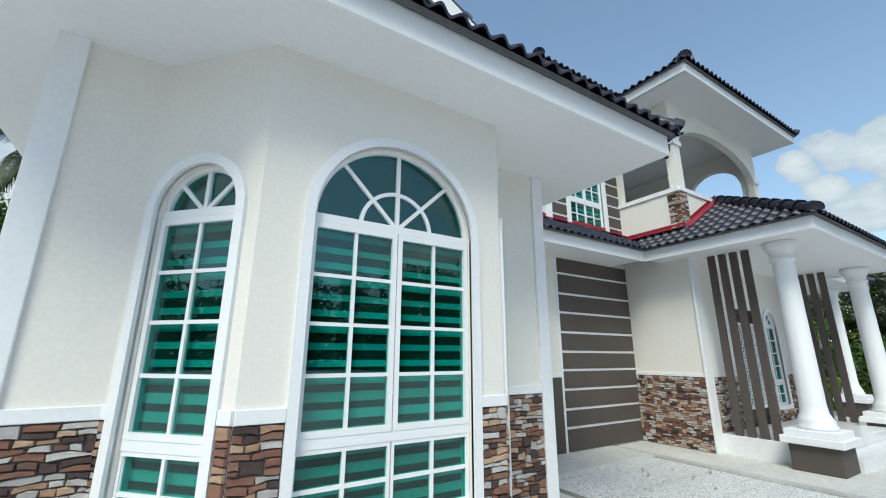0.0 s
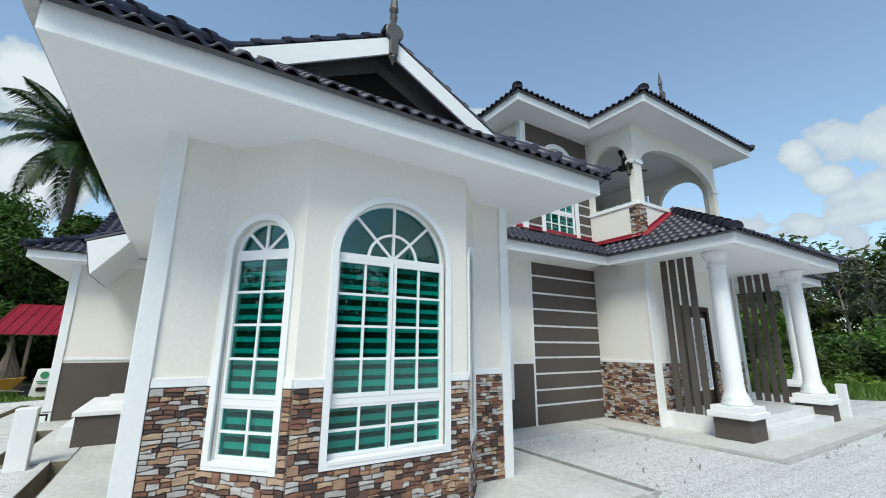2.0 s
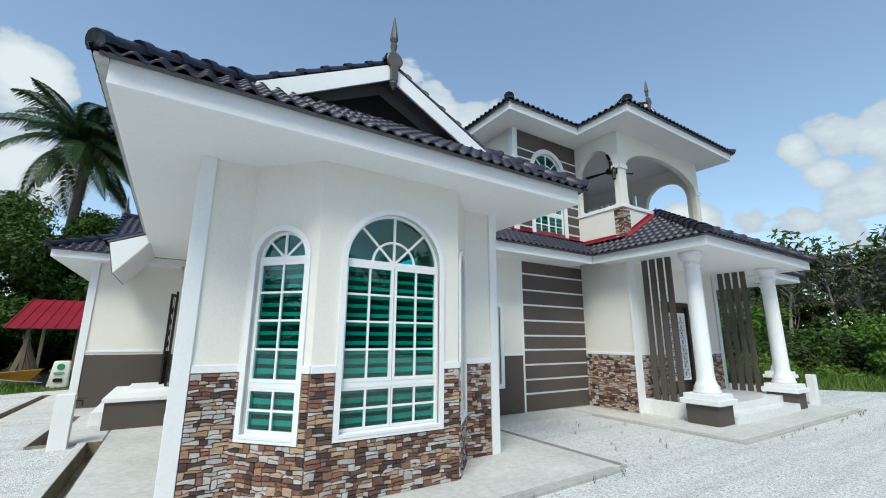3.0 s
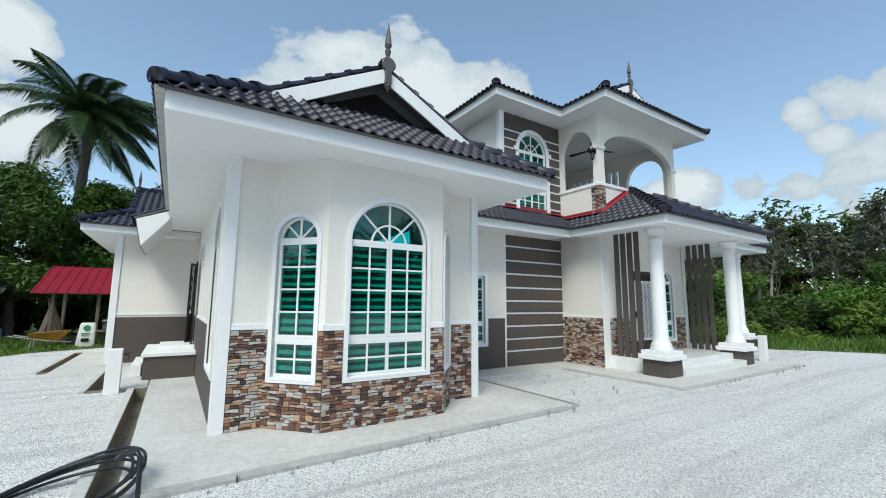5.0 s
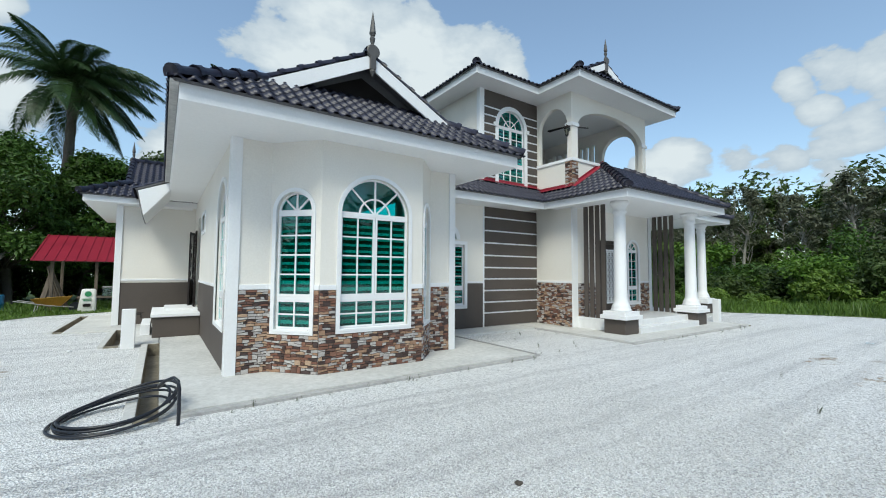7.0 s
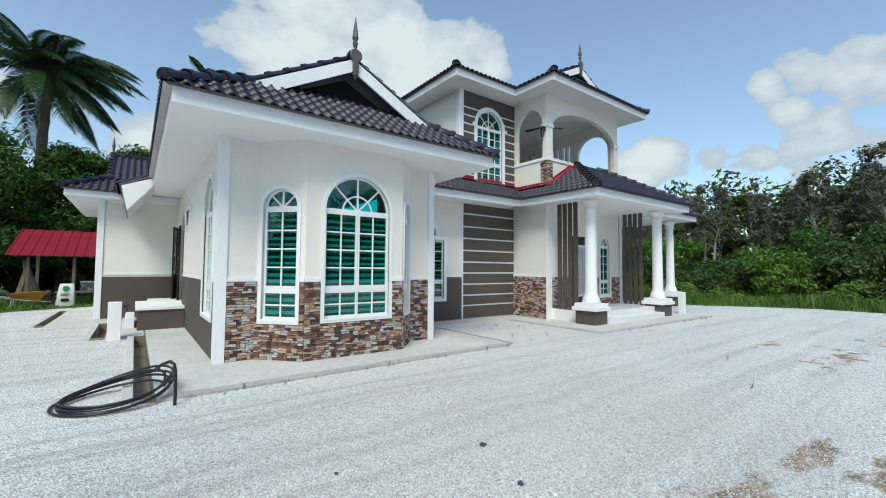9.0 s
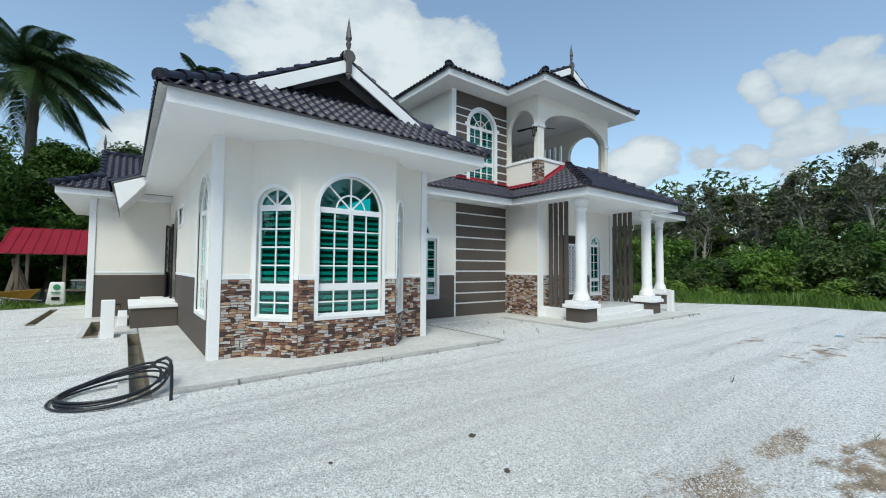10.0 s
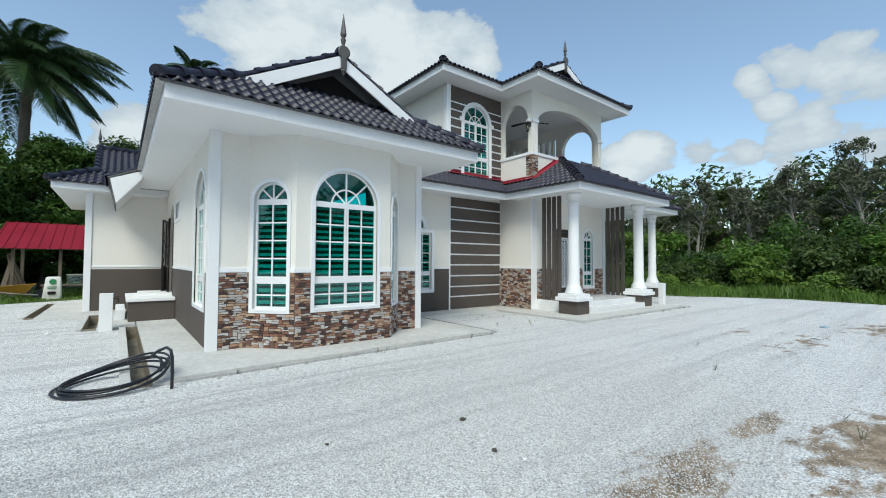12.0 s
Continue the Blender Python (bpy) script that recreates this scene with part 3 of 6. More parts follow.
for a_ in (45, 90, 135):
    part("spoke", bar(bmesh.new(), wm[1], (MC, 2.41), (MC + 0.31 * math.cos(radians(a_)), 2.40 + 0.31 * math.sin(radians(a_))), 0.026, 0.05, 0.08), FRAME, fan6)
part("pane", plate(bmesh.new(), wm[1], arch_ring(MC - 0.33, MC + 0.33, 2.40, 2.401, 0.33)[2:], (), 0.07, 0.076), GLASS, fan6)
wr = wall("wall_return", (XR, YM - 0.005), (XR, YP + 0.004), 0.03, ZS, label="cream plaster wall over split stone, beside the porch")
PW = (2.70, 3.24, 0.64, 2.26)
PD = (1.20, 2.42, 0.34, 2.51)
wp = wall("wall_porch", (XR + 0.004, YP), (11.80, YP), 0.03, ZS, [rect(*PD), arch_ring(*PW)], label="cream plaster wall at the back of the porch")
arched_window("window_7", wp[1], *PW, 1.08, 1, 4, 2, "narrow arched window beside the front door", trim=0.08, inner=False)
wall("wall_house_right", (11.80, YP), (11.80, 12.0), 0.03, ZS)
wall("wall_back_left", (-2.63, YB0), (-0.81, YB0), 0.03, 3.37, label="cream plaster wall of the rear block, brown dado")
wall("wall_back_side", (-2.63, 16.0), (-2.63, YB0), 0.03, 3.3)
wall("wall_rear", (11.80, 16.0), (-2.63, 16.0), 0.03, 3.3)
structure("floor", cube(-0.7, 3.05, 3.1, 10.54, -0.05, 0.028), INSIDE, "floor inside the wing, coloured dark to look dim", "floor")
structure("floor_main", cube(3.06, 11.7, 5.2, 10.54, -0.05, 0.028), INSIDE, "floor inside the main rooms, coloured dark to look dim", "floor")
structure("floor_rear", cube(-2.5, 11.7, 10.6, 15.9, -0.05, 0.028), INSIDE, "floor inside the rear rooms, coloured dark to look dim", "floor")


def wall_trim(name, p0, p1, u0, u1, z0, z1, mat, label, proud=0.02, category="trim", bevel=0.004):
    m = face_frame(p0, p1)
    return structure(name, cube(u0, u1, -proud, 0.002, z0, z1, m, bevel), mat, label, category)


# white corner strips and dado rails
def strip(x0, x1, y0, y1, z0=0.04, z1=ZS):
    structure("trim_corner", cube(x0, x1, y0, y1, z0, z1, None, 0.006), WHITE, "white painted corner strip", "trim")


strip(-0.84, -0.685, 2.87, 3.04)
strip(3.01, 3.15, 2.87, 3.02)
strip(XR - 0.03, 8.01, YP - 0.03, YP + 0.012)
strip(11.67, 11.83, YP - 0.03, YP + 0.12)
strip(-2.66, -2.51, YB0 - 0.03, YB0 + 0.12, 0.04, 3.3)
RAIL = [(0, 0.13, 0.54), (1, 0.0, 0.047), (1, 0.753, 0.835), (2, 0.0, 0.244), (2, 1.521, 1.735), (3, 0.0, 0.065), (3, 0.771, 0.818), (4, 0.0, 0.43)]
for k, a, b in RAIL:
    wall_trim("trim_rail", BAY[k], BAY[k + 1], a, b, DZ + 0.002, DZ + 0.075, WHITE, "white dado rail above the stone", 0.022)
MAIN, RET, PORCHW, BACK = ((3.12, YM), (XR, YM)), ((XR, YM), (XR, YP)), ((XR, YP), (11.80, YP)), ((-2.63, YB0), (-0.81, YB0))
SIDE = (SIDE0, (-0.81, 2.9))
for face, a, b, label in ((SIDE, 0.0, 1.19, "side wall"), (SIDE, 2.21, 6.0, "side wall"), (BACK, 0.12, 1.80, "rear block"), (MAIN, 0.02, 0.70, "main wall"), (MAIN, 2.02, 2.57, "main wall"), (PORCHW, 3.33, 3.85, "porch wall")):
    wall_trim("trim_rail", *face, a, b, DZ - 0.008, DZ + 0.045, WHITE, "white dado rail on the " + label, 0.02)
wall_trim("trim_rail", *RET, 0.02, 1.328, DZ, DZ + 0.06, WHITE, "white dado rail above the stone", 0.022)
# brown painted dados
for face, a, b, top in ((SIDE, 0.01, 1.19, DZ - 0.01), (SIDE, 2.21, 6.0, DZ - 0.01), (SIDE, 7.27, 7.50, DZ - 0.01), (SIDE, 6.0, 7.27, 0.595), (BACK, 0.12, 1.80, DZ - 0.06), (MAIN, 2.02, 2.57, DZ - 0.01), (MAIN, 0.02, 2.02, 0.575)):
    wall_trim("trim_dado", *face, a, b, 0.05, top, BROWN, "brown grey painted dado", 0.008, bevel=0)
# striped panel: brown boards on a white ground
mp_ = face_frame(*MAIN)
panel_wall = structure("wall_panel", cube(2.575, 4.685, -0.012, 0.002, 0.05, 3.366, mp_), WHITE, "white wall panel with brown horizontal bands", "wall panel")
zb = 0.06
for k, zt in enumerate((0.405, 0.70, 1.018, 1.34, 1.652, 1.988, 2.337, 2.678, 3.052, 3.362)):
    part("panel", cube(2.622, 4.678, -0.026, -0.010, zb, zt, mp_, 0.003), BROWN, panel_wall, "brown grey painted band")
    zb = zt + 0.042

# ---- roofs ----


def frame_of(a, b, c):
    """Origin, along the eave and up the slope, and the normal, of the plane of a roof."""
    a, b, c = Vector(a), Vector(b), Vector(c)
    u = (b - a).normalized()
    n = u.cross(c - a).normalized()
    if n.z < 0:
        n = -n
    v = n.cross(u)
    if v.z < 0:
        v = -v
    return a, u, v, n


HUMP, COURSE = 0.165, 0.255


def tile_mesh(bm, o, u, v, n, s, t, w=HUMP, l=COURSE, seg=8):
    """One interlocking tile: a roll and a trough, tilted a little so that its nose stands proud of the course below."""
    prof = []
    for k in range(seg + 1):
        x = k / seg
        prof.append((x * w, 0.028 + 0.024 * math.sin(2 * math.pi * x)))
    grid = []
    for y, lift in ((-0.035, 0.012), (l + 0.01, -0.008)):
        grid.append([bm.verts.new(o + u * (s + x) + v * (t + y) + n * (z + lift)) for x, z in prof])
    nose = [bm.verts.new(o + u * (s + x) + v * (t - 0.035) + n * (z - 0.010)) for x, z in prof]
    for k in range(seg):
        bm.faces.new((grid[0][k], grid[0][k + 1], grid[1][k + 1], grid[1][k]))
        bm.faces.new((nose[k], nose[k + 1], grid[0][k + 1], grid[0][k]))


def inside(poly, p, slack=0.0):
    ok = True
    for i in range(len(poly)):
        a, b = poly[i], poly[(i + 1) % len(poly)]
        e = (b - a).normalized()
        if e.x * (p.y - a.y) - e.y * (p.x - a.x) < slack:
            return False
    return True


def roof_plane(roof, pts, deck_mat, tiles=True, thick=0.04, single=False, over=0.05):
    """A deck with rolled tiles on it. pts: eave left, eave right, then round, seen from above counter-clockwise; convex."""
    a, u, v, n = frame_of(pts[0], pts[1], pts[2])
    deck = bmesh.new()
    prism(deck, [Vector(p) for p in pts], n * -thick)
    part("deck", deck, deck_mat, roof)
    if not tiles:
        return
    flat = [Vector(((Vector(p) - a).dot(u), (Vector(p) - a).dot(v))) for p in pts]
    s0, s1 = min(p.x for p in flat), max(p.x for p in flat)
    t1 = max(p.y for p in flat)
    bm = bmesh.new()
    whole = []
    t = -over + 0.035
    while t < t1:
        s = s0
        while s < s1:
            cs = [Vector((s + i, t + j)) for i in (0, HUMP) for j in (0.06, COURSE)]
            hits = sum(inside(flat, p, -0.001) for p in cs)
            if single and hits == 4:
                whole.append((s, t))
            elif hits or inside(flat, Vector((s + HUMP / 2, t + COURSE / 2)), -0.1):
                tile_mesh(bm, a, u, v, n, s, t)
            s += HUMP
        t += COURSE
    for i in range(len(flat)):
        if i == 0:
            continue
        p, q = Vector(pts[i]), Vector(pts[(i + 1) % len(pts)])
        e = (q - p).normalized()
        bmesh.ops.bisect_plane(bm, geom=bm.verts[:] + bm.edges[:] + bm.faces[:], plane_co=p, plane_no=e.cross(n), clear_outer=True)
    if len(bm.faces):
        tagged(part("tile_field", bm, TILE, roof, "rows of dark grey rolled roof tiles", True), "", "", "", "stuff")
    else:
        bm.free()
    if whole:
        tb = bmesh.new()
        tile_mesh(tb, Vector(), Vector((1, 0, 0)), Vector((0, 1, 0)), UP, 0, 0)
        first = part("tile", tb, TILE, roof, "", True)
        rot = Matrix((u, v, n)).transposed().to_4x4()
        for k, (s, t) in enumerate(whole):
            ob = first if k == 0 else new("tile", first.data)
            ob.parent = roof
            ob.matrix_basis = Matrix.Translation(a + u * s + v * t) @ rot


def caps(roof, p, q, r=0.10, step=0.33, lift=0.035):
    """Overlapping half-round ridge tiles from p up to q, each one a part."""
    p, q = Vector(p) + UP * lift, Vector(q) + UP * lift
    d = (q - p).normalized()
    side = d.cross(UP).normalized()
    up = side.cross(d)
    n = max(1, round((q - p).length / step))
    ln = (q - p).length / n
    bm = bmesh.new()
    rings = []
    for y, rr, z in ((-0.03, r * 1.14, 0.02), (0.05, r * 1.14, 0.02), (0.055, r * 1.02, 0.012), (ln + 0.02, r * 0.94, 0.0)):
        rings.append([bm.verts.new((rr * math.cos(math.pi * (k / 8 * 1.2 - 0.1)), y, z + rr * 0.85 * math.sin(math.pi * (k / 8 * 1.2 - 0.1)))) for k in range(9)])
    for a, b in zip(rings, rings[1:]):
        for k in range(8):
            bm.faces.new((a[k], a[k + 1], b[k + 1], b[k]))
    bm.faces.new(rings[0])
    first = part("ridge_cap", bm, TILE, roof, "", True)
    rot = Matrix((side, d, up)).transposed().to_4x4()
    for k in range(n):
        ob = first if k == 0 else new("ridge_cap", first.data)
        ob.parent = roof
        ob.matrix_basis = Matrix.Translation(p + d * ln * k) @ rot


def roof_thing(name, label):
    return tagged(new(name), label, "roof", "", "structure")


def fascia(roof, p, q, h=0.22, thick=0.03, inward=(0, 1, 0), label="white painted fascia board"):
    """A board on edge from p to q (its lower outer corners)."""
    p, q = Vector(p), Vector(q)
    i = Vector(inward) * thick
    bm = bmesh.new()
    prism(bm, [p, q, q + UP * h, p + UP * h], i)
    return part("fascia", bm, WHITE, roof, label)


LINING = speckled("grey_gable_lining", (0.11, 0.113, 0.12), (0.15, 0.153, 0.16), 0.8, 1.0, 20.0, 0.1, 0.003)
# near-black colour that paints the darkness inside the gable vent
VOID_SHADE = speckled("void_shade_black", (0.012, 0.011, 0.011), (0.02, 0.018, 0.017), 0.95, 1.0, 20.0, 0.05, 0.002, spec=0.1)
DECK = speckled("grey_roof_lining", (0.10, 0.10, 0.105), (0.14, 0.14, 0.145), 0.8, 1.0, 20.0, 0.1, 0.003)

# wing roof: hip below, gable above
WX0, WX1, WY, WYL, WZ, WS = -1.575, 3.84, 1.73, 1.745, 3.68, 0.53  # the front eave runs a little askew
wmid = (WX0 + WX1) / 2
ridge_z = WZ + WS * (wmid - WX0)
GY, FS = 2.54, 0.70
GD = GY - WY + 0.40
skew = (WYL - WY) / (WX1 - WX0)


def hip_in(y, left):
    """How far in from the eave the hip stands at a given y."""
    return FS * (y - WYL) / (WS - FS * skew) if left else FS * (y - WY) / (WS + FS * skew)


gl, gx = hip_in(GY, True), hip_in(GY, False)
ud = WY + GD
ul, ur = hip_in(ud, True), hip_in(ud, False)
wing = roof_thing("roof_wing", "dark grey tiled hip roof with a small open gable")
roof_plane(wing, [(WX0, WYL, WZ), (WX1, WY, WZ), (WX1 - ur, ud, WZ + WS * ur), (WX0 + ul, ud, WZ + WS * ul)], DECK, single=True)
YB = 10.7
zh, zhl = WZ + WS * gx, WZ + WS * gl
roof_plane(wing, [(WX0, YB, WZ), (WX0, WYL, WZ), (WX0 + gl, GY, zhl), (WX0 + gl, YB, zhl)], DECK)
roof_plane(wing, [(WX0 + gl, YB, zhl), (WX0 + gl, GY, zhl), (wmid, GY, ridge_z), (wmid, YB, ridge_z)], DECK)
roof_plane(wing, [(WX1, WY, WZ), (WX1, YB, WZ), (WX1 - gx, YB, zh), (WX1 - gx, GY, zh)], DECK)
roof_plane(wing, [(WX1 - gx, GY, zh), (WX1 - gx, YB, zh), (wmid, YB, ridge_z), (wmid, GY, ridge_z)], DECK)
# flat grey strip added in place of the edge tiles' undersides
part("underside_strip", cube(WX0 - 0.035, WX0 + 0.055, WYL + 0.02, 8.15, WZ - 0.04, WZ - 0.008), KERB, wing, "grey strip added for the undersides of the edge tiles")
caps(wing, (WX0, WYL, WZ), (WX0 + gl + 0.1, GY + 0.1, zhl + 0.05))
caps(wing, (WX1, WY, WZ), (WX1 - gx - 0.1, GY + 0.1, WZ + WS * gx + 0.05))
caps(wing, (wmid, GY - 0.03, ridge_z), (wmid, YB, ridge_z))
caps(wing, (WX0 + gl, GY + 0.05, zhl + 0.01), (wmid, GY + 0.05, ridge_z + 0.01), 0.06)
caps(wing, (WX1 - gx, GY + 0.05, WZ + WS * gx + 0.01), (wmid, GY + 0.05, ridge_z + 0.01), 0.06)
# barge boards and dark gable
for sgn in (-1, 1):
    e, zl = (WX0 + gl, zhl) if sgn < 0 else (WX1 - gx, zh)
    bm = bmesh.new()
    prism(bm, [(e, GY - 0.03, zl), (wmid, GY - 0.03, ridge_z), (wmid, GY - 0.03, ridge_z - 0.22), (e - sgn * 0.40, GY - 0.03, zl - 0.02)], (0, 0.03, 0))
    part("barge_board", bm, WHITE, wing, "white painted barge board")
gw = WY + GD - 0.04
gz = WZ + FS * (GD - 0.10)
bm = bmesh.new()
prism(bm, [(wmid - 1.2, gw, gz - 0.03), (wmid + 1.2, gw, gz - 0.03), (wmid, gw, ridge_z - 0.03)], (0, 0.05, 0))
part("gable_wall", bm, LINING, wing, "grey boarded gable wall")
# solid black triangle on the gable wall, standing for the unlit vent
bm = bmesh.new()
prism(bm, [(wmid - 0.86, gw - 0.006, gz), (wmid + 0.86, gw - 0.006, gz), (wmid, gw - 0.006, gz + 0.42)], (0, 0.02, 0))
part("gable_void_patch", bm, VOID_SHADE, wing, "black triangle painted for the unlit vent opening")
# fascias and soffit
fy, fyl = WY + 0.06, WYL + 0.06
fascia(wing, (WX0 + 0.06, fyl, ZS), (WX1 - 0.06, fy, ZS), WZ - ZS)
fascia(wing, (WX0 + 0.06, YB, ZS), (WX0 + 0.06, fyl + 0.03, ZS), WZ - ZS, inward=(1, 0, 0))
fascia(wing, (WX1 - 0.06, 4.3, ZS), (WX1 - 0.06, fy + 0.03, ZS), WZ - ZS, inward=(-1, 0, 0))
structure("ceiling_wing", prism(bmesh.new(), [(WX0 + 0.09, fyl + 0.03, ZS), (WX1 - 0.09, fy + 0.03, ZS), (WX1 - 0.09, 10.6, ZS), (WX0 + 0.09, 10.6, ZS)], (0, 0, 0.02)), SOFFIT, "white boarded soffit under the eaves", "ceiling")


def finial(at, h, label="grey turned roof finial with a pointed spire"):
    f = thing("roof_finial", at, label, "finial", "roof finials")
    k = h / 0.75
    part("spire", lathe(bmesh.new(), [(0.035 * k, 0.10 * k), (0.05 * k, 0.13 * k), (0.028 * k, 0.17 * k), (0.045 * k, 0.24 * k), (0.05 * k, 0.27 * k), (0.03 * k, 0.30 * k), (0.058 * k, 0.36 * k), (0.04 * k, 0.5 * k), (0.002, 0.75 * k)], (0, 0, 0), 8), SPIRE, f)
    part("disc", lathe(bmesh.new(), [(0.10 * k, -0.03), (0.115 * k, -0.02), (0.115 * k, 0.02), (0.10 * k, 0.03)], (0, 0, 0), 24, pose(0, -0.03, 0.03 * k, 90)), SPIRE, f)
    part("drop_post", cube(-0.05 * k, 0.05 * k, -0.06, 0.03, -0.28 * k, -0.06 * k, None, 0.008), SPIRE, f)
    part("pendant", lathe(bmesh.new(), [(0.005, -0.40 * k), (0.035 * k, -0.34 * k), (0.055 * k, -0.31 * k), (0.04 * k, -0.27 * k)], (0, -0.015, 0), 8), SPIRE, f)
    return f


finial((wmid + 0.03, GY - 0.02, ridge_z + 0.03), 0.75)

# main lower roof, porch roof
MZ, MS, MZS, MZF = 3.545, 0.60, 3.365, 3.335
PX0, PX1, PY, ME = 7.225, 12.50, 1.70, 4.23
main = roof_thing("roof_main", "dark grey tiled lean roof above the striped wall")
roof_plane(main, [(2.0, ME, MZ), (PX0, ME, MZ), (PX0 + 0.87, ME + 0.87, MZ + MS * 0.87), (2.0, ME + 0.87, MZ + MS * 0.87)], DECK)
fascia(main, (3.70, ME + 0.06, MZF), (PX0 + 0.06, ME + 0.06, MZF), MZ - MZF)
structure("ceiling_main", cube(3.14, PX0 + 0.09, ME + 0.09, YM + 0.005, MZS, MZS + 0.02), SOFFIT, "white boarded soffit above the striped wall", "ceiling")
porch = roof_thing("roof_porch", "dark grey tiled hip roof over the porch")
PT0 = 3.77
ph = PT0 - PY
roof_plane(porch, [(PX0, PY, MZ), (PX1, PY, MZ), (PX1 - ph, PT0, MZ + MS * ph), (PX0 + ph, PT0, MZ + MS * ph)], DECK)
roof_plane(porch, [(PX0, ME, MZ), (PX0, PY, MZ), (PX0 + ph, PT0, MZ + MS * ph), (PX0 + 0.87, ME + 0.87, MZ + MS * 0.87)], DECK)
roof_plane(porch, [(PX1, PY, MZ), (PX1, 8.0, MZ), (PX1 - ph, 8.0, MZ + MS * ph), (PX1 - ph, PT0, MZ + MS * ph)], DECK)
caps(porch, (PX0, PY, MZ), (PX0 + ph, PT0, MZ + MS * ph))
caps(porch, (PX1, PY, MZ), (PX1 - ph, PT0, MZ + MS * ph))
fascia(porch, (PX0 + 0.06, PY + 0.06, MZF), (PX1 - 0.06, PY + 0.06, MZF), MZ - MZF)
fascia(porch, (PX0 + 0.06, ME + 0.06, MZF), (PX0 + 0.06, PY + 0.09, MZF), MZ - MZF, inward=(1, 0, 0))
fascia(porch, (PX1 - 0.06, 8.0, MZF), (PX1 - 0.06, PY + 0.09, MZF), MZ - MZF, inward=(-1, 0, 0))
structure("ceiling_porch", cube(PX0 + 0.09, PX1 - 0.09, PY + 0.09, ME + 0.06, MZS + 0.004, MZS + 0.022), SOFFIT, "white boarded porch ceiling", "ceiling")

# ---- upper storey ----
UZS, UZ, US = 6.72, 6.925, 0.495
UX = 5.58
UW = (0.68, 1.72, 4.12, 5.78)
wu = wall("wall_upper_front", (UX, YM), (7.865, YM), 3.9, UZS, [arch_ring(*UW)], WHITE, "white upper wall with brown horizontal bands")
arched_window("window_8", wu[1], *UW, 4.68, 2, 4, 2, "arched upper window with white bars and green glass", trim=0.12)
for name, p0, p1 in (("wall_upper_left", (UX, 10.0), (UX, YM)), ("wall_upper_right", (11.68, 8.02), (11.68, 10.0))):
    wall(name, p0, p1, 3.9, UZS)
for a_ in (UW[0] - 0.19, UW[1] + 0.06):
    structure("trim_block", cube(a_, a_ + 0.13, -0.05, 0.0, 5.72, 5.84, wu[1], 0.008), WHITE, "white moulded block at the arch springing", "trim")
wc, wrad, zc = (UW[0] + UW[1]) / 2, (UW[1] - UW[0]) / 2 + 0.118, UW[3]


def arch_half(z):
    return wrad if z < zc else math.sqrt(max(0.0, wrad ** 2 - (z - zc) ** 2))


zb = 4.02
for zt in (4.22, 4.47, 4.72, 4.97, 5.22, 5.47, 5.725, 5.975, 6.21, 6.71):
    zs = [zb + (zt - zb) * k / 8 for k in range(9)]
    for sg, edge_u in ((-1, 0.135), (1, 2.275)):
        bm = bmesh.new()
        ring = [(edge_u, zb)] + [(wc + sg * max(0.0005, arch_half(z)), z) for z in zs] + [(edge_u, zt)]
        prism(bm, [wu[1] @ Vector((u, -0.014, z)) for u, z in ring], (0, 0.012, 0))
        structure("trim_band", bm, BROWN, "brown grey painted band on the upper wall", "trim")
    zb = zt + 0.05
strip(UX - 0.03, UX + 0.13, YM - 0.04, YM + 0.11, 3.9, UZS)
# balcony
B0, B1, BY = 7.855, 11.68, 3.755
PT = 4.79
side = wall("wall_balcony_left", (B0, YM - 0.005), (B0, BY + 0.004), 3.7, UZS, [arch_ring(0.09, 1.15, PT, 5.80, 0.60)], label="cream balcony wall with an arched opening")
front = wall("wall_balcony_front", (B0 + 0.003, BY), (B1, BY), 3.7, UZS, [arch_ring(0.27, B1 - B0 - 0.2, PT, 5.77, 0.63, 28)], label="cream balcony wall with a wide arched opening")
slots = [rect(1.85 + 0.26 * k, 1.85 + 0.26 * k + 0.13, PT + 0.2, 6.3) for k in range(9)]
balcony_right = wall("wall_balcony_right", (B1, BY + 0.003), (B1, 8.0), 3.7, UZS, [arch_ring(0.28, 1.55, PT, 5.74, 0.62), *slots], label="cream balcony wall with an arched opening")
back = wall("wall_balcony_back", (B0, 8.004), (B1 - 0.003, 8.004), 3.7, UZS, (), label="pale balcony back wall")
wall("wall_balcony_inner", (B0 + 0.02, 10.0), (B0 + 0.02, YM + 0.01), 3.7, UZS, (), label="pale wall inside the balcony")
structure("floor_balcony", cube(B0 + 0.15, B1 - 0.15, BY + 0.15, 8.0, 3.95, 4.0), PORCH, "balcony floor", "floor")
wall_trim("trim_rail", (B0, YM - 0.005), (B0, BY), 0.0, 1.315, PT - 0.07, PT + 0.02, WHITE, "white balcony parapet rail", 0.03)
wall_trim("trim_rail", (B0, BY), (B1, BY), 0.0, B1 - B0, PT - 0.07, PT + 0.02, WHITE, "white balcony parapet rail", 0.03)
wall_trim("trim_capital", (B0, YM - 0.005), (B0, BY), 1.11, 1.345, 5.73, 5.83, WHITE, "white moulded capital band", 0.035)
wall_trim("trim_capital", (B0, BY), (B1, BY), -0.034, 0.30, 5.73, 5.83, WHITE, "white moulded capital band", 0.035)
wall_trim("trim_capital", (B0, BY), (B1, BY), 3.58, 3.865, 5.73, 5.83, WHITE, "white moulded capital band", 0.035)
# upper roofs
up = roof_thing("roof_upper", "dark grey tiled hip roof over the upper storey")
UX0, UY0 = 4.908, 4.39
UXB0, UXB1, UYB = 7.217, 12.33, 2.985
run = 2.6
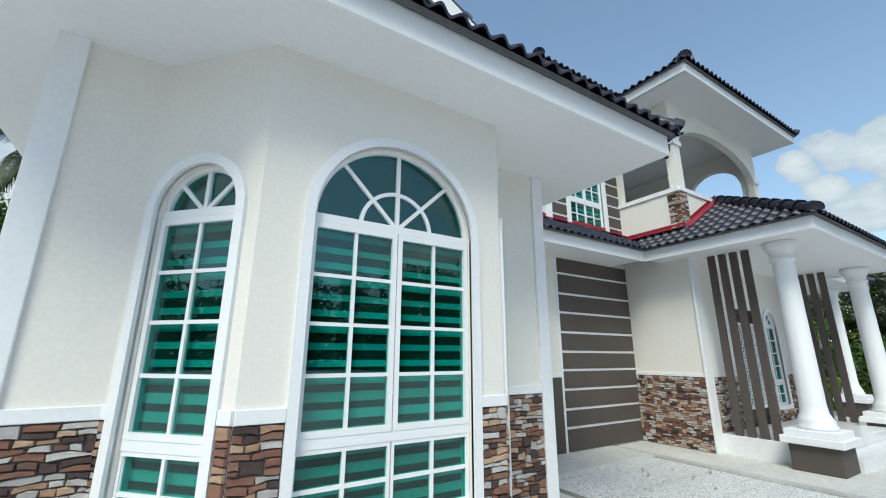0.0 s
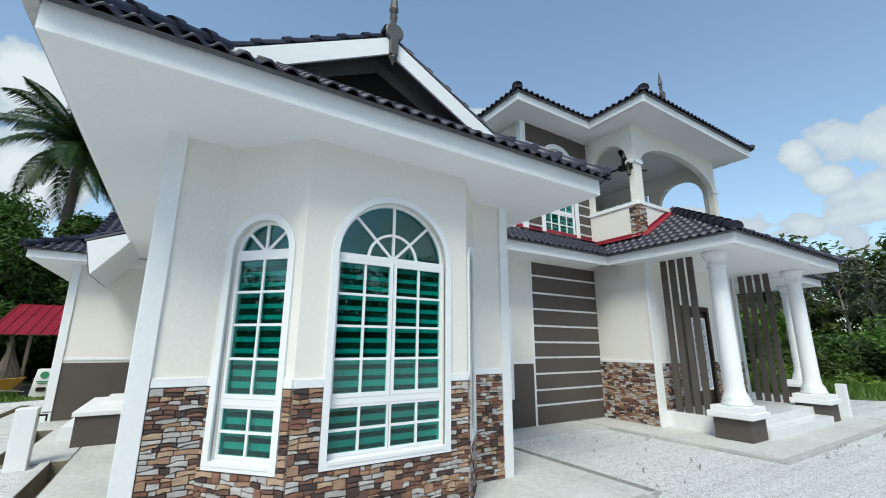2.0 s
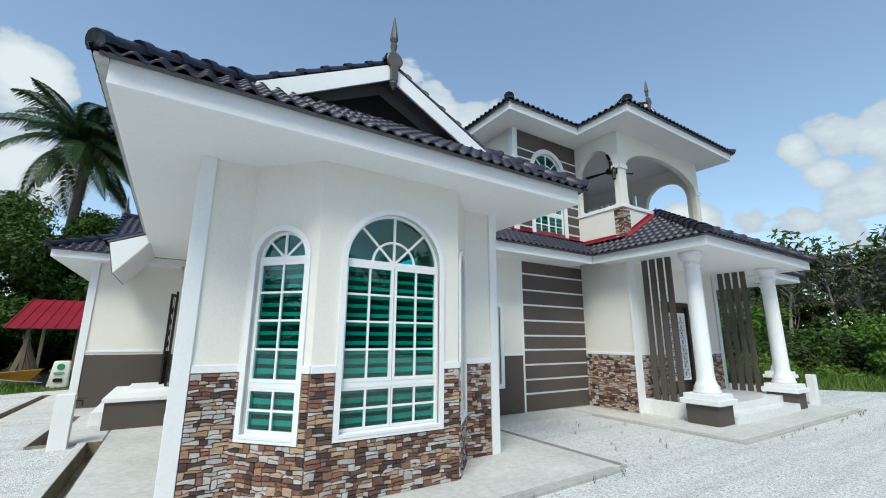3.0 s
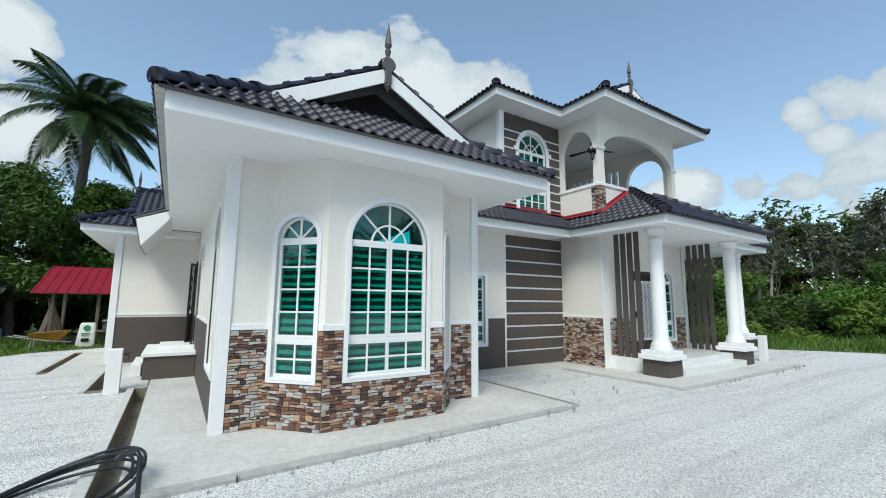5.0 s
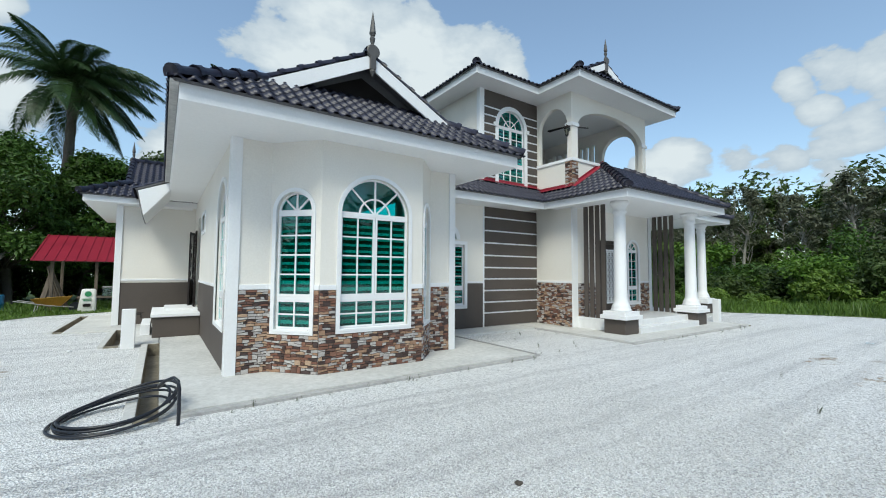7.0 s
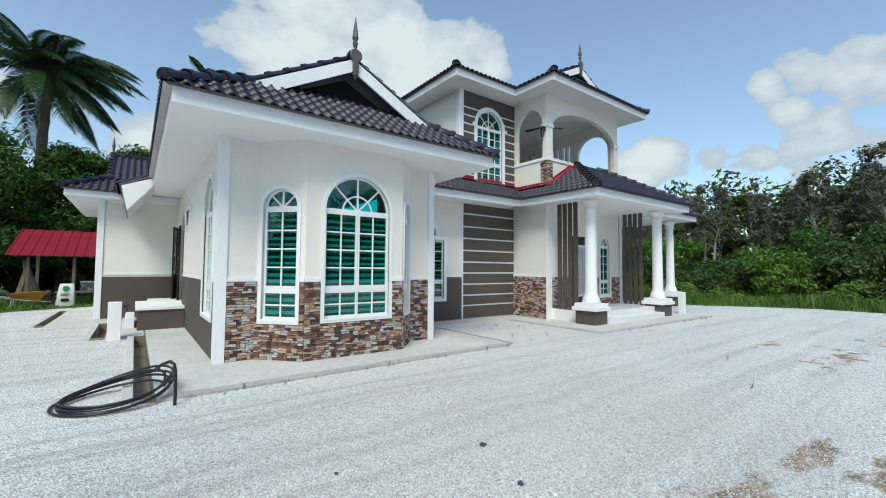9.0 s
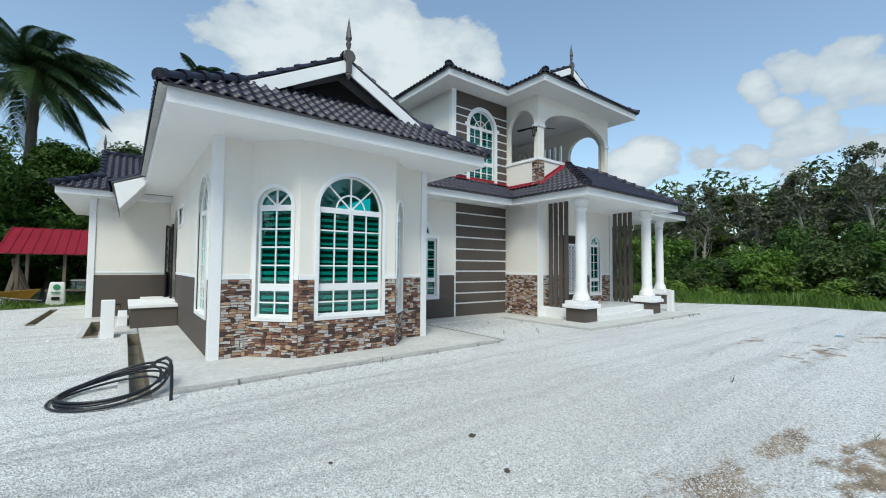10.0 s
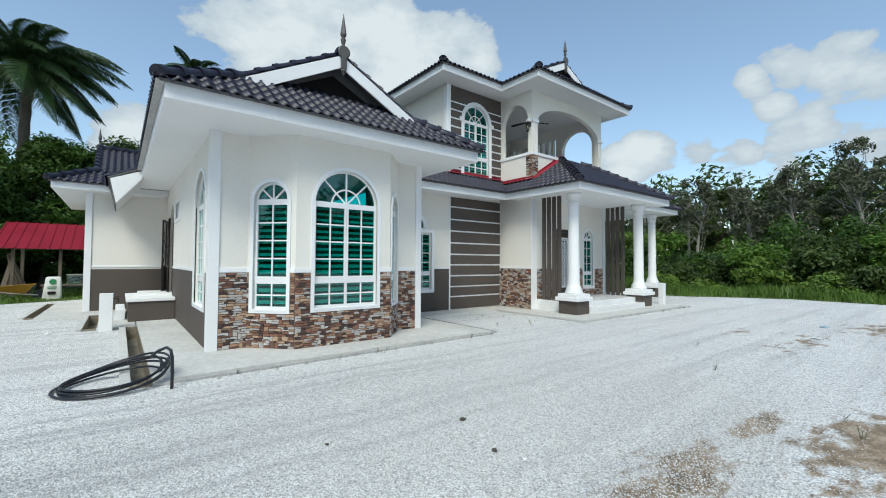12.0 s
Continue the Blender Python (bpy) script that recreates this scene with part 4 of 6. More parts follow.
roof_plane(up, [(UX0, UY0, UZ), (UXB0, UY0, UZ), (UXB0 + 1.34 * 0 + run, UY0 + run, UZ + US * run), (UX0 + run, UY0 + run, UZ + US * run)], DECK)
roof_plane(up, [(UX0, 11.0, UZ), (UX0, UY0, UZ), (UX0 + run, UY0 + run, UZ + US * run), (UX0 + run, 11.0, UZ + US * run)], DECK)
caps(up, (UX0, UY0, UZ), (UX0 + run, UY0 + run, UZ + US * run))
umid = (UXB0 + UXB1) / 2
uh = umid - UXB0
UG = 3.94
ug = UG - UYB
uz = UZ + US * uh
roof_plane(up, [(UXB0, UYB, UZ), (UXB1, UYB, UZ), (umid + 1.0, UYB + uh - 1.0, uz - US * 1.0), (umid - 1.0, UYB + uh - 1.0, uz - US * 1.0)], DECK)
uzh = UZ + US * ug
roof_plane(up, [(UXB0, 9.0, UZ), (UXB0, UYB, UZ), (UXB0 + ug, UG, uzh), (UXB0 + ug, 9.0, uzh)], DECK)
roof_plane(up, [(UXB0 + ug, 9.0, uzh), (UXB0 + ug, UG, uzh), (umid, UG, uz), (umid, 9.0, uz)], DECK)
roof_plane(up, [(UXB1, UYB, UZ), (UXB1, 9.0, UZ), (UXB1 - ug, 9.0, uzh), (UXB1 - ug, UG, uzh)], DECK)
roof_plane(up, [(UXB1 - ug, UG, uzh), (UXB1 - ug, 9.0, uzh), (umid, 9.0, uz), (umid, UG, uz)], DECK)
caps(up, (UXB0, UYB, UZ), (UXB0 + ug + 0.1, UG + 0.1, UZ + US * ug + 0.05))
caps(up, (UXB1, UYB, UZ), (UXB1 - ug - 0.1, UG + 0.1, UZ + US * ug + 0.05))
for sgn in (-1, 1):
    e, zl = umid + sgn * (uh - ug), UZ + US * ug
    bm = bmesh.new()
    prism(bm, [(e, UG - 0.03, zl), (umid, UG - 0.03, uz), (umid, UG - 0.03, uz - 0.22), (e - sgn * 0.36, UG - 0.03, zl - 0.02)], (0, 0.03, 0))
    part("barge_board", bm, WHITE, up, "white painted barge board")
    caps(up, (e, UG + 0.05, zl + 0.01), (umid, UG + 0.05, uz + 0.01), 0.06)
bm = bmesh.new()
prism(bm, [(umid - 1.4, 4.72, uz - 0.95), (umid + 1.4, 4.72, uz - 0.95), (umid + 1.4, 4.72, uz - 0.8), (umid, 4.72, uz - 0.06), (umid - 1.4, 4.72, uz - 0.8)], (0, 0.05, 0))
part("gable_wall", bm, DARK, up, "dark recessed gable wall")
fascia(up, (UX0 + 0.05, UY0 + 0.05, UZS), (UXB0 + 0.05, UY0 + 0.05, UZS), UZ - UZS)
fascia(up, (UX0 + 0.05, 11.0, UZS), (UX0 + 0.05, UY0 + 0.08, UZS), UZ - UZS, inward=(1, 0, 0))
fascia(up, (UXB0 + 0.05, UYB + 0.05, UZS), (UXB1 - 0.05, UYB + 0.05, UZS), UZ - UZS)
fascia(up, (UXB0 + 0.05, UY0 + 0.05, UZS), (UXB0 + 0.05, UYB + 0.08, UZS), UZ - UZS, inward=(1, 0, 0))
fascia(up, (UXB1 - 0.05, 9.0, UZS), (UXB1 - 0.05, UYB + 0.08, UZS), UZ - UZS, inward=(-1, 0, 0))
structure("ceiling_upper", cube(UX0 + 0.08, UXB0 + 0.05, UY0 + 0.08, 11.0, UZS, UZS + 0.02), SOFFIT, "white boarded upper soffit", "ceiling")
structure("ceiling_balcony", cube(UXB0 + 0.053, UXB1 - 0.08, UYB + 0.08, 9.0, UZS, UZS + 0.021), SOFFIT, "white boarded soffit over the balcony", "ceiling")
finial((umid, UG - 0.02, uz + 0.03), 0.76)

# rear block
RZ, RZS, RX, RY = 3.49, 3.30, -3.37, 10.0
RS = 0.52
rear = roof_thing("roof_rear", "dark grey tiled hip roof of the rear block")
RG = -2.48
rd = RG - RX
rgz = RZ + RS * rd
rtop = RZ + RS * 3.0
roof_plane(rear, [(RX, RY, RZ), (1.5, RY, RZ), (1.5, RY + rd, rgz), (RG, RY + rd, rgz)], DECK)
roof_plane(rear, [(RG, RY + rd, rgz), (1.5, RY + rd, rgz), (1.5, RY + 3.0, rtop), (RG, RY + 3.0, rtop)], DECK)
roof_plane(rear, [(RX, RY + 6.0, RZ), (RX, RY, RZ), (RG + 0.3, RY + rd + 0.3, rgz + 0.16), (RG + 0.3, RY + 4.75, rgz + 0.16)], DECK)
caps(rear, (RX, RY, RZ), (RG + 0.05, RY + rd + 0.05, rgz + 0.03))
caps(rear, (RG, RY + rd, rgz + 0.01), (RG, RY + 3.0, rtop + 0.01), 0.06)
caps(rear, (RG, RY + 3.0, rtop), (4.0, RY + 3.0, rtop))
finial((RG, RY + 3.0, rtop + 0.03), 0.64)
fascia(rear, (RX + 0.05, RY + 0.05, RZS), (-0.82, RY + 0.05, RZS), RZ - RZS)
fascia(rear, (RX + 0.05, RY + 5.95, RZS), (RX + 0.05, RY + 0.08, RZS), RZ - RZS, inward=(1, 0, 0))
structure("ceiling_rear", cube(RX + 0.08, -0.9, RY + 0.08, RY + 5.95, RZS, RZS + 0.02), SOFFIT, "white boarded soffit of the rear block", "ceiling")

# ---- porch ----
structure("floor_porch", cube(8.0, 11.665, 2.38, YP, 0.02, 0.34, None, 0.006), PORCH, "white tiled porch platform", "floor")
structure("step_1", cube(8.28, 11.33, 2.07, 2.375, 0.02, 0.19, None, 0.006), PORCH, "white tiled porch step", "step")


def column(at, label, foot=0.04):
    c = thing("porch_column", at, label, "column", "porch columns")
    part("pedestal", cube(-0.29, 0.29, -0.29, 0.29, 0, 0.36, None, 0.01), BROWN, c, "brown painted square pedestal")
    bm = cube(-0.36, 0.36, -0.36, 0.36, 0.36, 0.46, None, 0.01)
    box(bm, -0.31, 0.31, -0.31, 0.31, 0.46, 0.55, None, 0.008)
    part("plinth_cap", bm, WHITE, c, "white stepped plinth cap")
    h = MZS - foot
    part("shaft", lathe(bmesh.new(), [(0.24, 0.55), (0.24, 0.60), (0.215, 0.63), (0.225, 0.66), (0.19, 0.72), (0.165, 0.78), (0.155, 0.9), (0.142, h - 0.42), (0.14, h - 0.32), (0.17, h - 0.30), (0.17, h - 0.26), (0.148, h - 0.24), (0.16, h - 0.18), (0.205, h - 0.10), (0.225, h - 0.07), (0.225, h)], (0, 0, 0), 40), WHITE, c, "smooth round white column with moulded capital", True)
    return c


c1 = column((7.985, 2.41, 0.04), "round white column on a brown pedestal at the porch")
copy_thing(c1, pose(11.63, 2.41, 0.04))
for x in (8.06, 11.60):
    for k in range(4):
        s = thing("porch_slat", (x, 3.475 - 0.18 * k, 0.34), "dark brown upright screen board from porch floor to ceiling", "screen board", "porch screen boards")
        part("board", cube(-0.028, 0.028, -0.058, 0.058, 0.0, MZS - 0.336, None, 0.006), BROWN, s)

# ---- roof over the side door ----
ext = roof_thing("roof_side_door", "low run of tiled roof over the side door, white rake board")
EX0, EY0 = -2.17, 8.15
ez = 3.42
roof_plane(ext, [(EX0, 10.4, ez), (EX0, EY0, ez), (WX0 + 0.02, EY0, WZ + 0.01), (WX0 + 0.02, 10.4, WZ + 0.01)], DECK)
bm = bmesh.new()
prism(bm, [(EX0 + 0.05, EY0, ez - 0.04), (WX0 + 0.08, EY0, WZ - 0.04), (WX0 + 0.08, EY0, ZS), (EX0 + 0.17, EY0, 2.80)], (0, 0.03, 0))
part("rake_board", bm, WHITE, ext, "white painted rake board")
bm = bmesh.new()
prism(bm, [(EX0 + 0.17, EY0 + 0.03, 2.80), (WX0 + 0.1, EY0 + 0.03, ZS - 0.004), (WX0 + 0.1, EY0 + 0.03, ZS + 0.016), (EX0 + 0.17, EY0 + 0.03, 2.82)], (0, 2.1, 0))
part("soffit", bm, SOFFIT, ext, "white sloping soffit")
bm = bmesh.new()
prism(bm, [(EX0 + 0.03, EY0 + 0.03, ez - 0.04), (EX0 + 0.15, EY0 + 0.03, 2.80), (EX0 + 0.17, EY0 + 0.03, 2.80), (EX0 + 0.05, EY0 + 0.03, ez - 0.04)], (0, 2.1, 0))
part("fascia", bm, DECK, ext, "grey eave board")

# ---- side roof over the car bay ----
cp = roof_thing("roof_car_bay", "dark grey tiled hip roof over the open bay beyond the porch")
CX1, CY0, CZ = 16.95, 3.25, 3.72
roof_plane(cp, [(12.5, CY0, CZ), (CX1, CY0, CZ), (CX1 - 2.0, CY0 + 2.0, CZ + 1.1), (12.5, CY0 + 2.0, CZ + 1.1)], DECK)
roof_plane(cp, [(CX1, CY0, CZ), (CX1, 10.0, CZ), (CX1 - 2.0, 10.0, CZ + 1.1), (CX1 - 2.0, CY0 + 2.0, CZ + 1.1)], DECK)
caps(cp, (CX1, CY0, CZ), (CX1 - 2.0, CY0 + 2.0, CZ + 1.1))
fascia(cp, (12.51, CY0 + 0.06, CZ - 0.21), (CX1 - 0.06, CY0 + 0.06, CZ - 0.21), 0.21)
fascia(cp, (CX1 - 0.06, 10.0, CZ - 0.21), (CX1 - 0.06, CY0 + 0.09, CZ - 0.21), 0.21, inward=(-1, 0, 0))
structure("ceiling_car_bay", cube(12.51, CX1 - 0.09, CY0 + 0.09, 10.0, CZ - 0.21, CZ - 0.19), SOFFIT, "white boarded ceiling of the open bay", "ceiling")
c3 = copy_thing(c1, pose(15.9, 3.95, 0.04))
c3.scale = (1, 1, 1.042)
structure("floor_car_bay", cube(12.93, 16.8, 3.45, 10.0, -0.1, 0.038, None, 0.01), CONCRETE, "smooth concrete floor of the open bay", "floor")

# ---- red flashing ----
flash = tagged(new("roof_flashing"), "red painted metal flashing where roof meets wall", "flashing", "", "structure")


def flashing(p, q, off, h=0.10):
    p, q, off = Vector(p), Vector(q), Vector(off)
    bm = bmesh.new()
    prism(bm, [p, q, q + UP * h, p + UP * h], off * 0.012)
    prism(bm, [p + UP * 0.03, q + UP * 0.03, q + off * 0.11 - UP * 0.02, p + off * 0.11 - UP * 0.02], (0, 0, 0.012))
    part("flashing_strip", bm, RED, flash)


zf = MZ + MS * (YM - ME) + 0.05
flashing((5.35, YM - 0.002, zf), (B0, YM - 0.002, zf), (0, -1, 0))
zl = MZ + MS * (B0 - PX0) + 0.05
flashing((B0 - 0.002, YM - 0.01, zl), (B0 - 0.002, BY, zl), (-1, 0, 0))
flashing((B0, BY - 0.002, zl), (PX0 + ph, BY - 0.002, MZ + MS * ph + 0.05), (0, -1, 0))

# ---- front door ----
door = tagged(new("door_1"), "dark timber front door with a white cut-out screen panel", "door", "", "structure")
md = wp[1]
u0, u1 = PD[0], PD[1]
part("door_frame", plate(bmesh.new(), md, rect(u0, u1, 0.342, 2.51), [rect(u0 + 0.10, u1 - 0.10, 0.342, 2.41)], -0.02, 0.12), DARK, door, "dark timber door frame")
part("leaf", cube(u0 + 0.10, u1 - 0.10, 0.05, 0.09, 0.342, 2.41, md), DARK, door, "dark timber door leaf")
scr = part("screen_panel", plate(bmesh.new(), md, rect(u0 + 0.16, u1 - 0.20, 0.64, 2.25), [rect(u0 + 0.20, u1 - 0.24, 0.69, 2.20)], -0.005, 0.02), WHITE, door, "white metal panel cut into star shapes")
nx, nz = 5, 8
cw, ch = (u1 - u0 - 0.44) / nx, 1.51 / nz
for i in range(nx):
    for j in range(nz):
        cu, cz = u0 + 0.20 + cw * (i + 0.5), 0.69 + ch * (j + 0.5)
        bm = bmesh.new()
        for k in range(4):
            a = math.pi * k / 4
            du, dz = cw / 2 * math.cos(a) * (1.0 if k % 2 == 0 else 1.38), ch / 2 * math.sin(a) * (1.0 if k % 2 == 0 else 1.38)
            bar(bm, md, (cu - du, cz - dz), (cu + du, cz + dz), 0.020, 0.0, 0.014)
        part("star", bm, WHITE, scr)
part("door_handle", cube(u0 + 0.12, u0 + 0.15, -0.06, 0.05, 1.25, 1.42, md, 0.006), IRON, door, "black door handle")

# ---- side door, step and grille ----
step = tagged(new("side_step"), "brown painted step with a white top at the side door", "step", "", "structure")
part("body", cube(-1.72, -0.825, 7.47, 9.6, 0.043, 0.49, None, 0.006), BROWN, step)
part("tread", cube(-1.76, -0.822, 7.43, 9.62, 0.49, 0.56, None, 0.008), WHITE, step, "white painted tread")
part("upper_tread", cube(-1.50, -0.822, 8.2, 9.55, 0.56, 0.62, None, 0.008), WHITE, step, "white painted tread")
part("low_step", cube(-1.95, -1.765, 8.0, 9.6, 0.043, 0.28, None, 0.008), WHITE, step, "white painted low step")
gate = tagged(new("door_2"), "dark iron grille door with scrolled bars at the side entrance", "door", "", "structure")
for k in range(2):
    ya, yb = 8.0, 8.40
    before = set(bpy.data.objects)
    leaf = part("grille_leaf", cube(-0.90, -0.86, ya, ya + 0.04, 0.62, 2.54), IRON, gate)
    for q in ((yb - 0.04, yb, 0.62, 2.54), (ya + 0.04, yb - 0.04, 0.62, 0.68), (ya + 0.04, yb - 0.04, 2.48, 2.54), (ya + 0.04, yb - 0.04, 1.25, 1.30)):
        part("rail", cube(-0.898, -0.862, q[0], q[1], q[2], q[3]), IRON, leaf)
    part("kick_panel", cube(-0.885, -0.875, ya + 0.04, yb - 0.04, 0.68, 1.25), IRON, leaf, "dark sheet panel")
    for i in range(3):
        y = ya + 0.1 + i * 0.1
        part("bar", cube(-0.885, -0.873, y - 0.006, y + 0.006, 1.30, 2.48), IRON, leaf)
    for i in range(4):
        ring = lathe(bmesh.new(), [(0.055, -0.006), (0.07, -0.006), (0.07, 0.006), (0.055, 0.006)], (0, 0, 0), 16, pose(-0.866, ya + 0.2, 1.45 + 0.24 * i, 0, 90, 0))
        part("scroll", ring, IRON, leaf)
    # one leaf ajar, the other shut
    turn = Matrix.Translation((-0.885, 9.42 - 0.55 * k, 0)) @ Matrix.Rotation(radians(180 - 16 + 15 * k), 4, "Z") @ Matrix.Translation((0.88, -8.0, 0))
    for o in set(bpy.data.objects) - before:
        o.data.transform(turn)
part("leaf", cube(-0.75, -0.71, 8.35, 9.35, 0.6, 2.48), DARK, gate, "dark door behind the grille")

# ---- balcony things ----
fan = thing("ceiling_fan", (8.95, 4.75, UZS - 0.06), "dark bronze three-bladed ceiling fan under the balcony ceiling", "fan")
part("canopy", lathe(bmesh.new(), [(0.03, -0.10), (0.07, 0.02), (0.085, 0.06)], (0, 0, 0), 20), IRON, fan, "", True)
part("rod", lathe(bmesh.new(), [(0.014, -0.36), (0.014, -0.09)], (0, 0, 0), 10), IRON, fan)
part("motor", lathe(bmesh.new(), [(0.05, -0.52), (0.10, -0.50), (0.12, -0.45), (0.11, -0.39), (0.04, -0.35)], (0, 0, 0), 24), IRON, fan, "", True)
for k in range(3):
    bm = bmesh.new()
    prism(bm, [(0.10, -0.04, -0.45), (0.70, -0.075, -0.455), (0.74, 0.0, -0.45), (0.70, 0.07, -0.435), (0.10, 0.04, -0.44)], (0, 0, 0.008))
    bl = part("blade", bm, IRON, fan)
    bl.matrix_basis = pose(0, 0, 0, 0, 0, 100 + 120 * k)
lamp = thing("wall_lantern", (B0 - 0.10, 3.84, 5.52), "black wall lantern with glass sides on the balcony column", "wall lamp")
part("arm", cube(0.0, 0.10, -0.012, 0.012, 0.20, 0.225, None, 0.004), IRON, lamp)
part("back_plate", cube(0.075, 0.10, -0.045, 0.045, 0.06, 0.26, None, 0.006), IRON, lamp)
part("roof_cap", lathe(bmesh.new(), [(0.085, 0.13), (0.07, 0.16), (0.03, 0.20), (0.01, 0.23)], (0, 0, 0), 8), IRON, lamp)
part("glass_body", lathe(bmesh.new(), [(0.035, -0.08), (0.07, 0.13)], (0, 0, 0), 6), glass_mat("lantern_glass", (0.85, 0.82, 0.75)), lamp, "clear lantern glass")
part("base_cap", lathe(bmesh.new(), [(0.008, -0.12), (0.04, -0.09), (0.04, -0.08)], (0, 0, 0), 8), IRON, lamp)
for k in range(6):
    a = math.pi * k / 3
    part("rib", bar(bmesh.new(), Matrix.Rotation(a, 4, "Z"), (0.036, -0.08), (0.072, 0.13), 0.008, -0.004, 0.004), IRON, lamp)

# ---- posts, hose ----
post = thing("meter_post", (-2.09, 6.55, 0.0), "pale grey concrete post with a tap beside the drain", "post")
part("shaft", cube(-0.11, 0.11, -0.09, 0.09, -0.02, 0.76, None, 0.008), WHITE, post)
tap = part("tap", cube(0.11, 0.20, 0.02, 0.045, 0.64, 0.665, None, 0.006), IRON, post, "small metal tap")
part("spout", cube(0.18, 0.20, 0.02, 0.045, 0.57, 0.645, None, 0.006), IRON, tap)
part("lever", cube(0.13, 0.24, 0.026, 0.04, 0.68, 0.692, None, 0.004), IRON, tap)
post2 = thing("meter_post", (13.17, 2.35, 0.0), "white painted concrete post beside the porch apron", "post")
part("shaft", cube(-0.09, 0.09, -0.09, 0.09, -0.02, 0.735, None, 0.008), WHITE, post2)


def tube(pts, r, seg=8):
    bm = bmesh.new()
    rings = []
    for i, p in enumerate(pts):
        d = (pts[min(i + 1, len(pts) - 1)] - pts[max(i - 1, 0)]).normalized()
        side_ = d.cross(UP) if abs(d.z) < 0.95 else d.cross(Vector((1, 0, 0)))
        side_.normalize()
        o = d.cross(side_)
        rings.append([bm.verts.new(p + side_ * r * math.cos(2 * math.pi * k / seg) + o * r * math.sin(2 * math.pi * k / seg)) for k in range(seg)])
    for a, b_ in zip(rings, rings[1:]):
        for k in range(seg):
            bm.faces.new((a[k], a[(k + 1) % seg], b_[(k + 1) % seg], b_[k]))
    bm.faces.new(rings[0][::-1]), bm.faces.new(rings[-1])
    return bm


rng = random.Random(5)
hose = thing("water_pipe_coil", (-1.91, 1.72, 0.0), "coil of black poly water pipe lying by the drain", "pipe")
pts = []
turns = 5
for i in range(turns * 48):
    a = 2 * math.pi * i / 48
    k = i / 48
    rr = 0.40 + 0.035 * math.sin(k * 2.3) + 0.018 * k
    x, y = rr * 1.08 * math.cos(a), rr * 0.98 * math.sin(a)
    lean = 0.5 + 0.5 * math.cos(a - 0.5)
    pts.append(Vector((x, y, 0.02 + 0.03 * (i // 48 % 3) + 0.20 * lean ** 2 * (0.5 + 0.16 * k))))
part("coil", tube(pts, 0.0135), HOSE, hose, "", True)
riser = [Vector(p) for p in ((0.50, -0.50, -0.03), (0.502, -0.50, 0.15), (0.498, -0.49, 0.35), (0.485, -0.47, 0.425), (0.45, -0.42, 0.452), (0.38, -0.33, 0.41), (0.33, -0.2, 0.34), (0.33, -0.04, 0.29), (0.38, 0.12, 0.27))]
part("riser", tube(riser, 0.017), HOSE, hose, "pipe end rising out of the ground", True)

# ---- yard behind: lean-to, sack, wheelbarrow, clutter ----
WOOD = speckled("old_timber", (0.09, 0.07, 0.055), (0.20, 0.165, 0.13), 0.85, 2.0, 18.0, 0.4, 0.006, scale=(3, 3, 0.5))
shed = thing("lean_to", (-3.80, 18.34, 0.0), "open lean-to with a red metal sheet roof on timber posts", "shed")
for i in range(13):
    xa, xb = -1.75 + 0.3 * i, -1.75 + 0.3 * (i + 1)
    bm = bmesh.new()
    prism(bm, [(xa, -1.15, 1.86), (xb, -1.15, 1.86), (xb, 1.5, 2.98), (xa, 1.5, 2.98)], (0, 0, 0.012))
    prism(bm, [(xa, -1.15, 1.87), (xa + 0.05, -1.15, 1.87), (xa + 0.05, 1.5, 2.99), (xa, 1.5, 2.99)], (0, 0, 0.03))
    part("roof_panel", bm, RED, shed, "red ribbed metal roof sheet")
for x, y, h in ((-1.2, -0.8, 1.95), (0.1, -0.8, 1.95), (1.6, -0.8, 1.95), (-1.2, 1.2, 2.8), (1.6, 1.2, 2.8)):
    part("post", cube(x - 0.05, x + 0.05, y - 0.05, y + 0.05, 0, h, None, 0.01), WOOD, shed)
part("beam", cube(-1.6, 2.0, -0.85, -0.75, 1.84, 1.93, None, 0.01), WOOD, shed)
for k in range(7):
    pl = thing("leaning_board", (-5.35 + 0.13 * k, 17.75 + 0.05 * k, 0.0), "weathered timber board leaning against the lean-to", "board", "leaning boards")
    part("board", cube(-0.07, 0.07, -0.02, 0.02, 0, 1.5 + 0.12 * (k % 3), pose(0, 0, 0, -14, 10 - 4 * k, 8 * k), 0.004), WOOD, pl)
table = thing("work_bench", (-3.28, 17.17, 0.0), "low rough timber bench under the lean-to", "bench")
part("top", cube(-0.9, 0.9, -0.25, 0.25, 0.46, 0.52, None, 0.006), WOOD, table)
for x in (-0.8, 0.8):
    for y in (-0.2, 0.2):
        part("leg", cube(x - 0.04, x + 0.04, y - 0.04, y + 0.04, 0, 0.46), WOOD, table)
tank = thing("glass_tank", (-2.96, 17.18, 0.52), "green glass tank standing on the timber bench", "tank")
part("glass", cube(-0.5, 0.5, -0.2, 0.2, 0.0, 0.36, None, 0.01), glass_mat("tank_glass", (0.7, 0.84, 0.78)), tank)
part("rim", plate(bmesh.new(), pose(0, 0, 0, 0, 0, 0), rect(-0.51, 0.51, 0.34, 0.37), (), -0.21, 0.21), KERB, tank)
SACKM = speckled("woven_sack", (0.62, 0.62, 0.60), (0.74, 0.74, 0.72), 0.7, 4.0, 60.0, 0.3, 0.006)
sack = thing("feed_sack", (-3.79, 16.18, 0.0), "white woven sack with a green badge and a dark print", "sack")
bm = cube(-0.25, 0.25, -0.12, 0.12, 0.0, 0.84, None, 0.06)
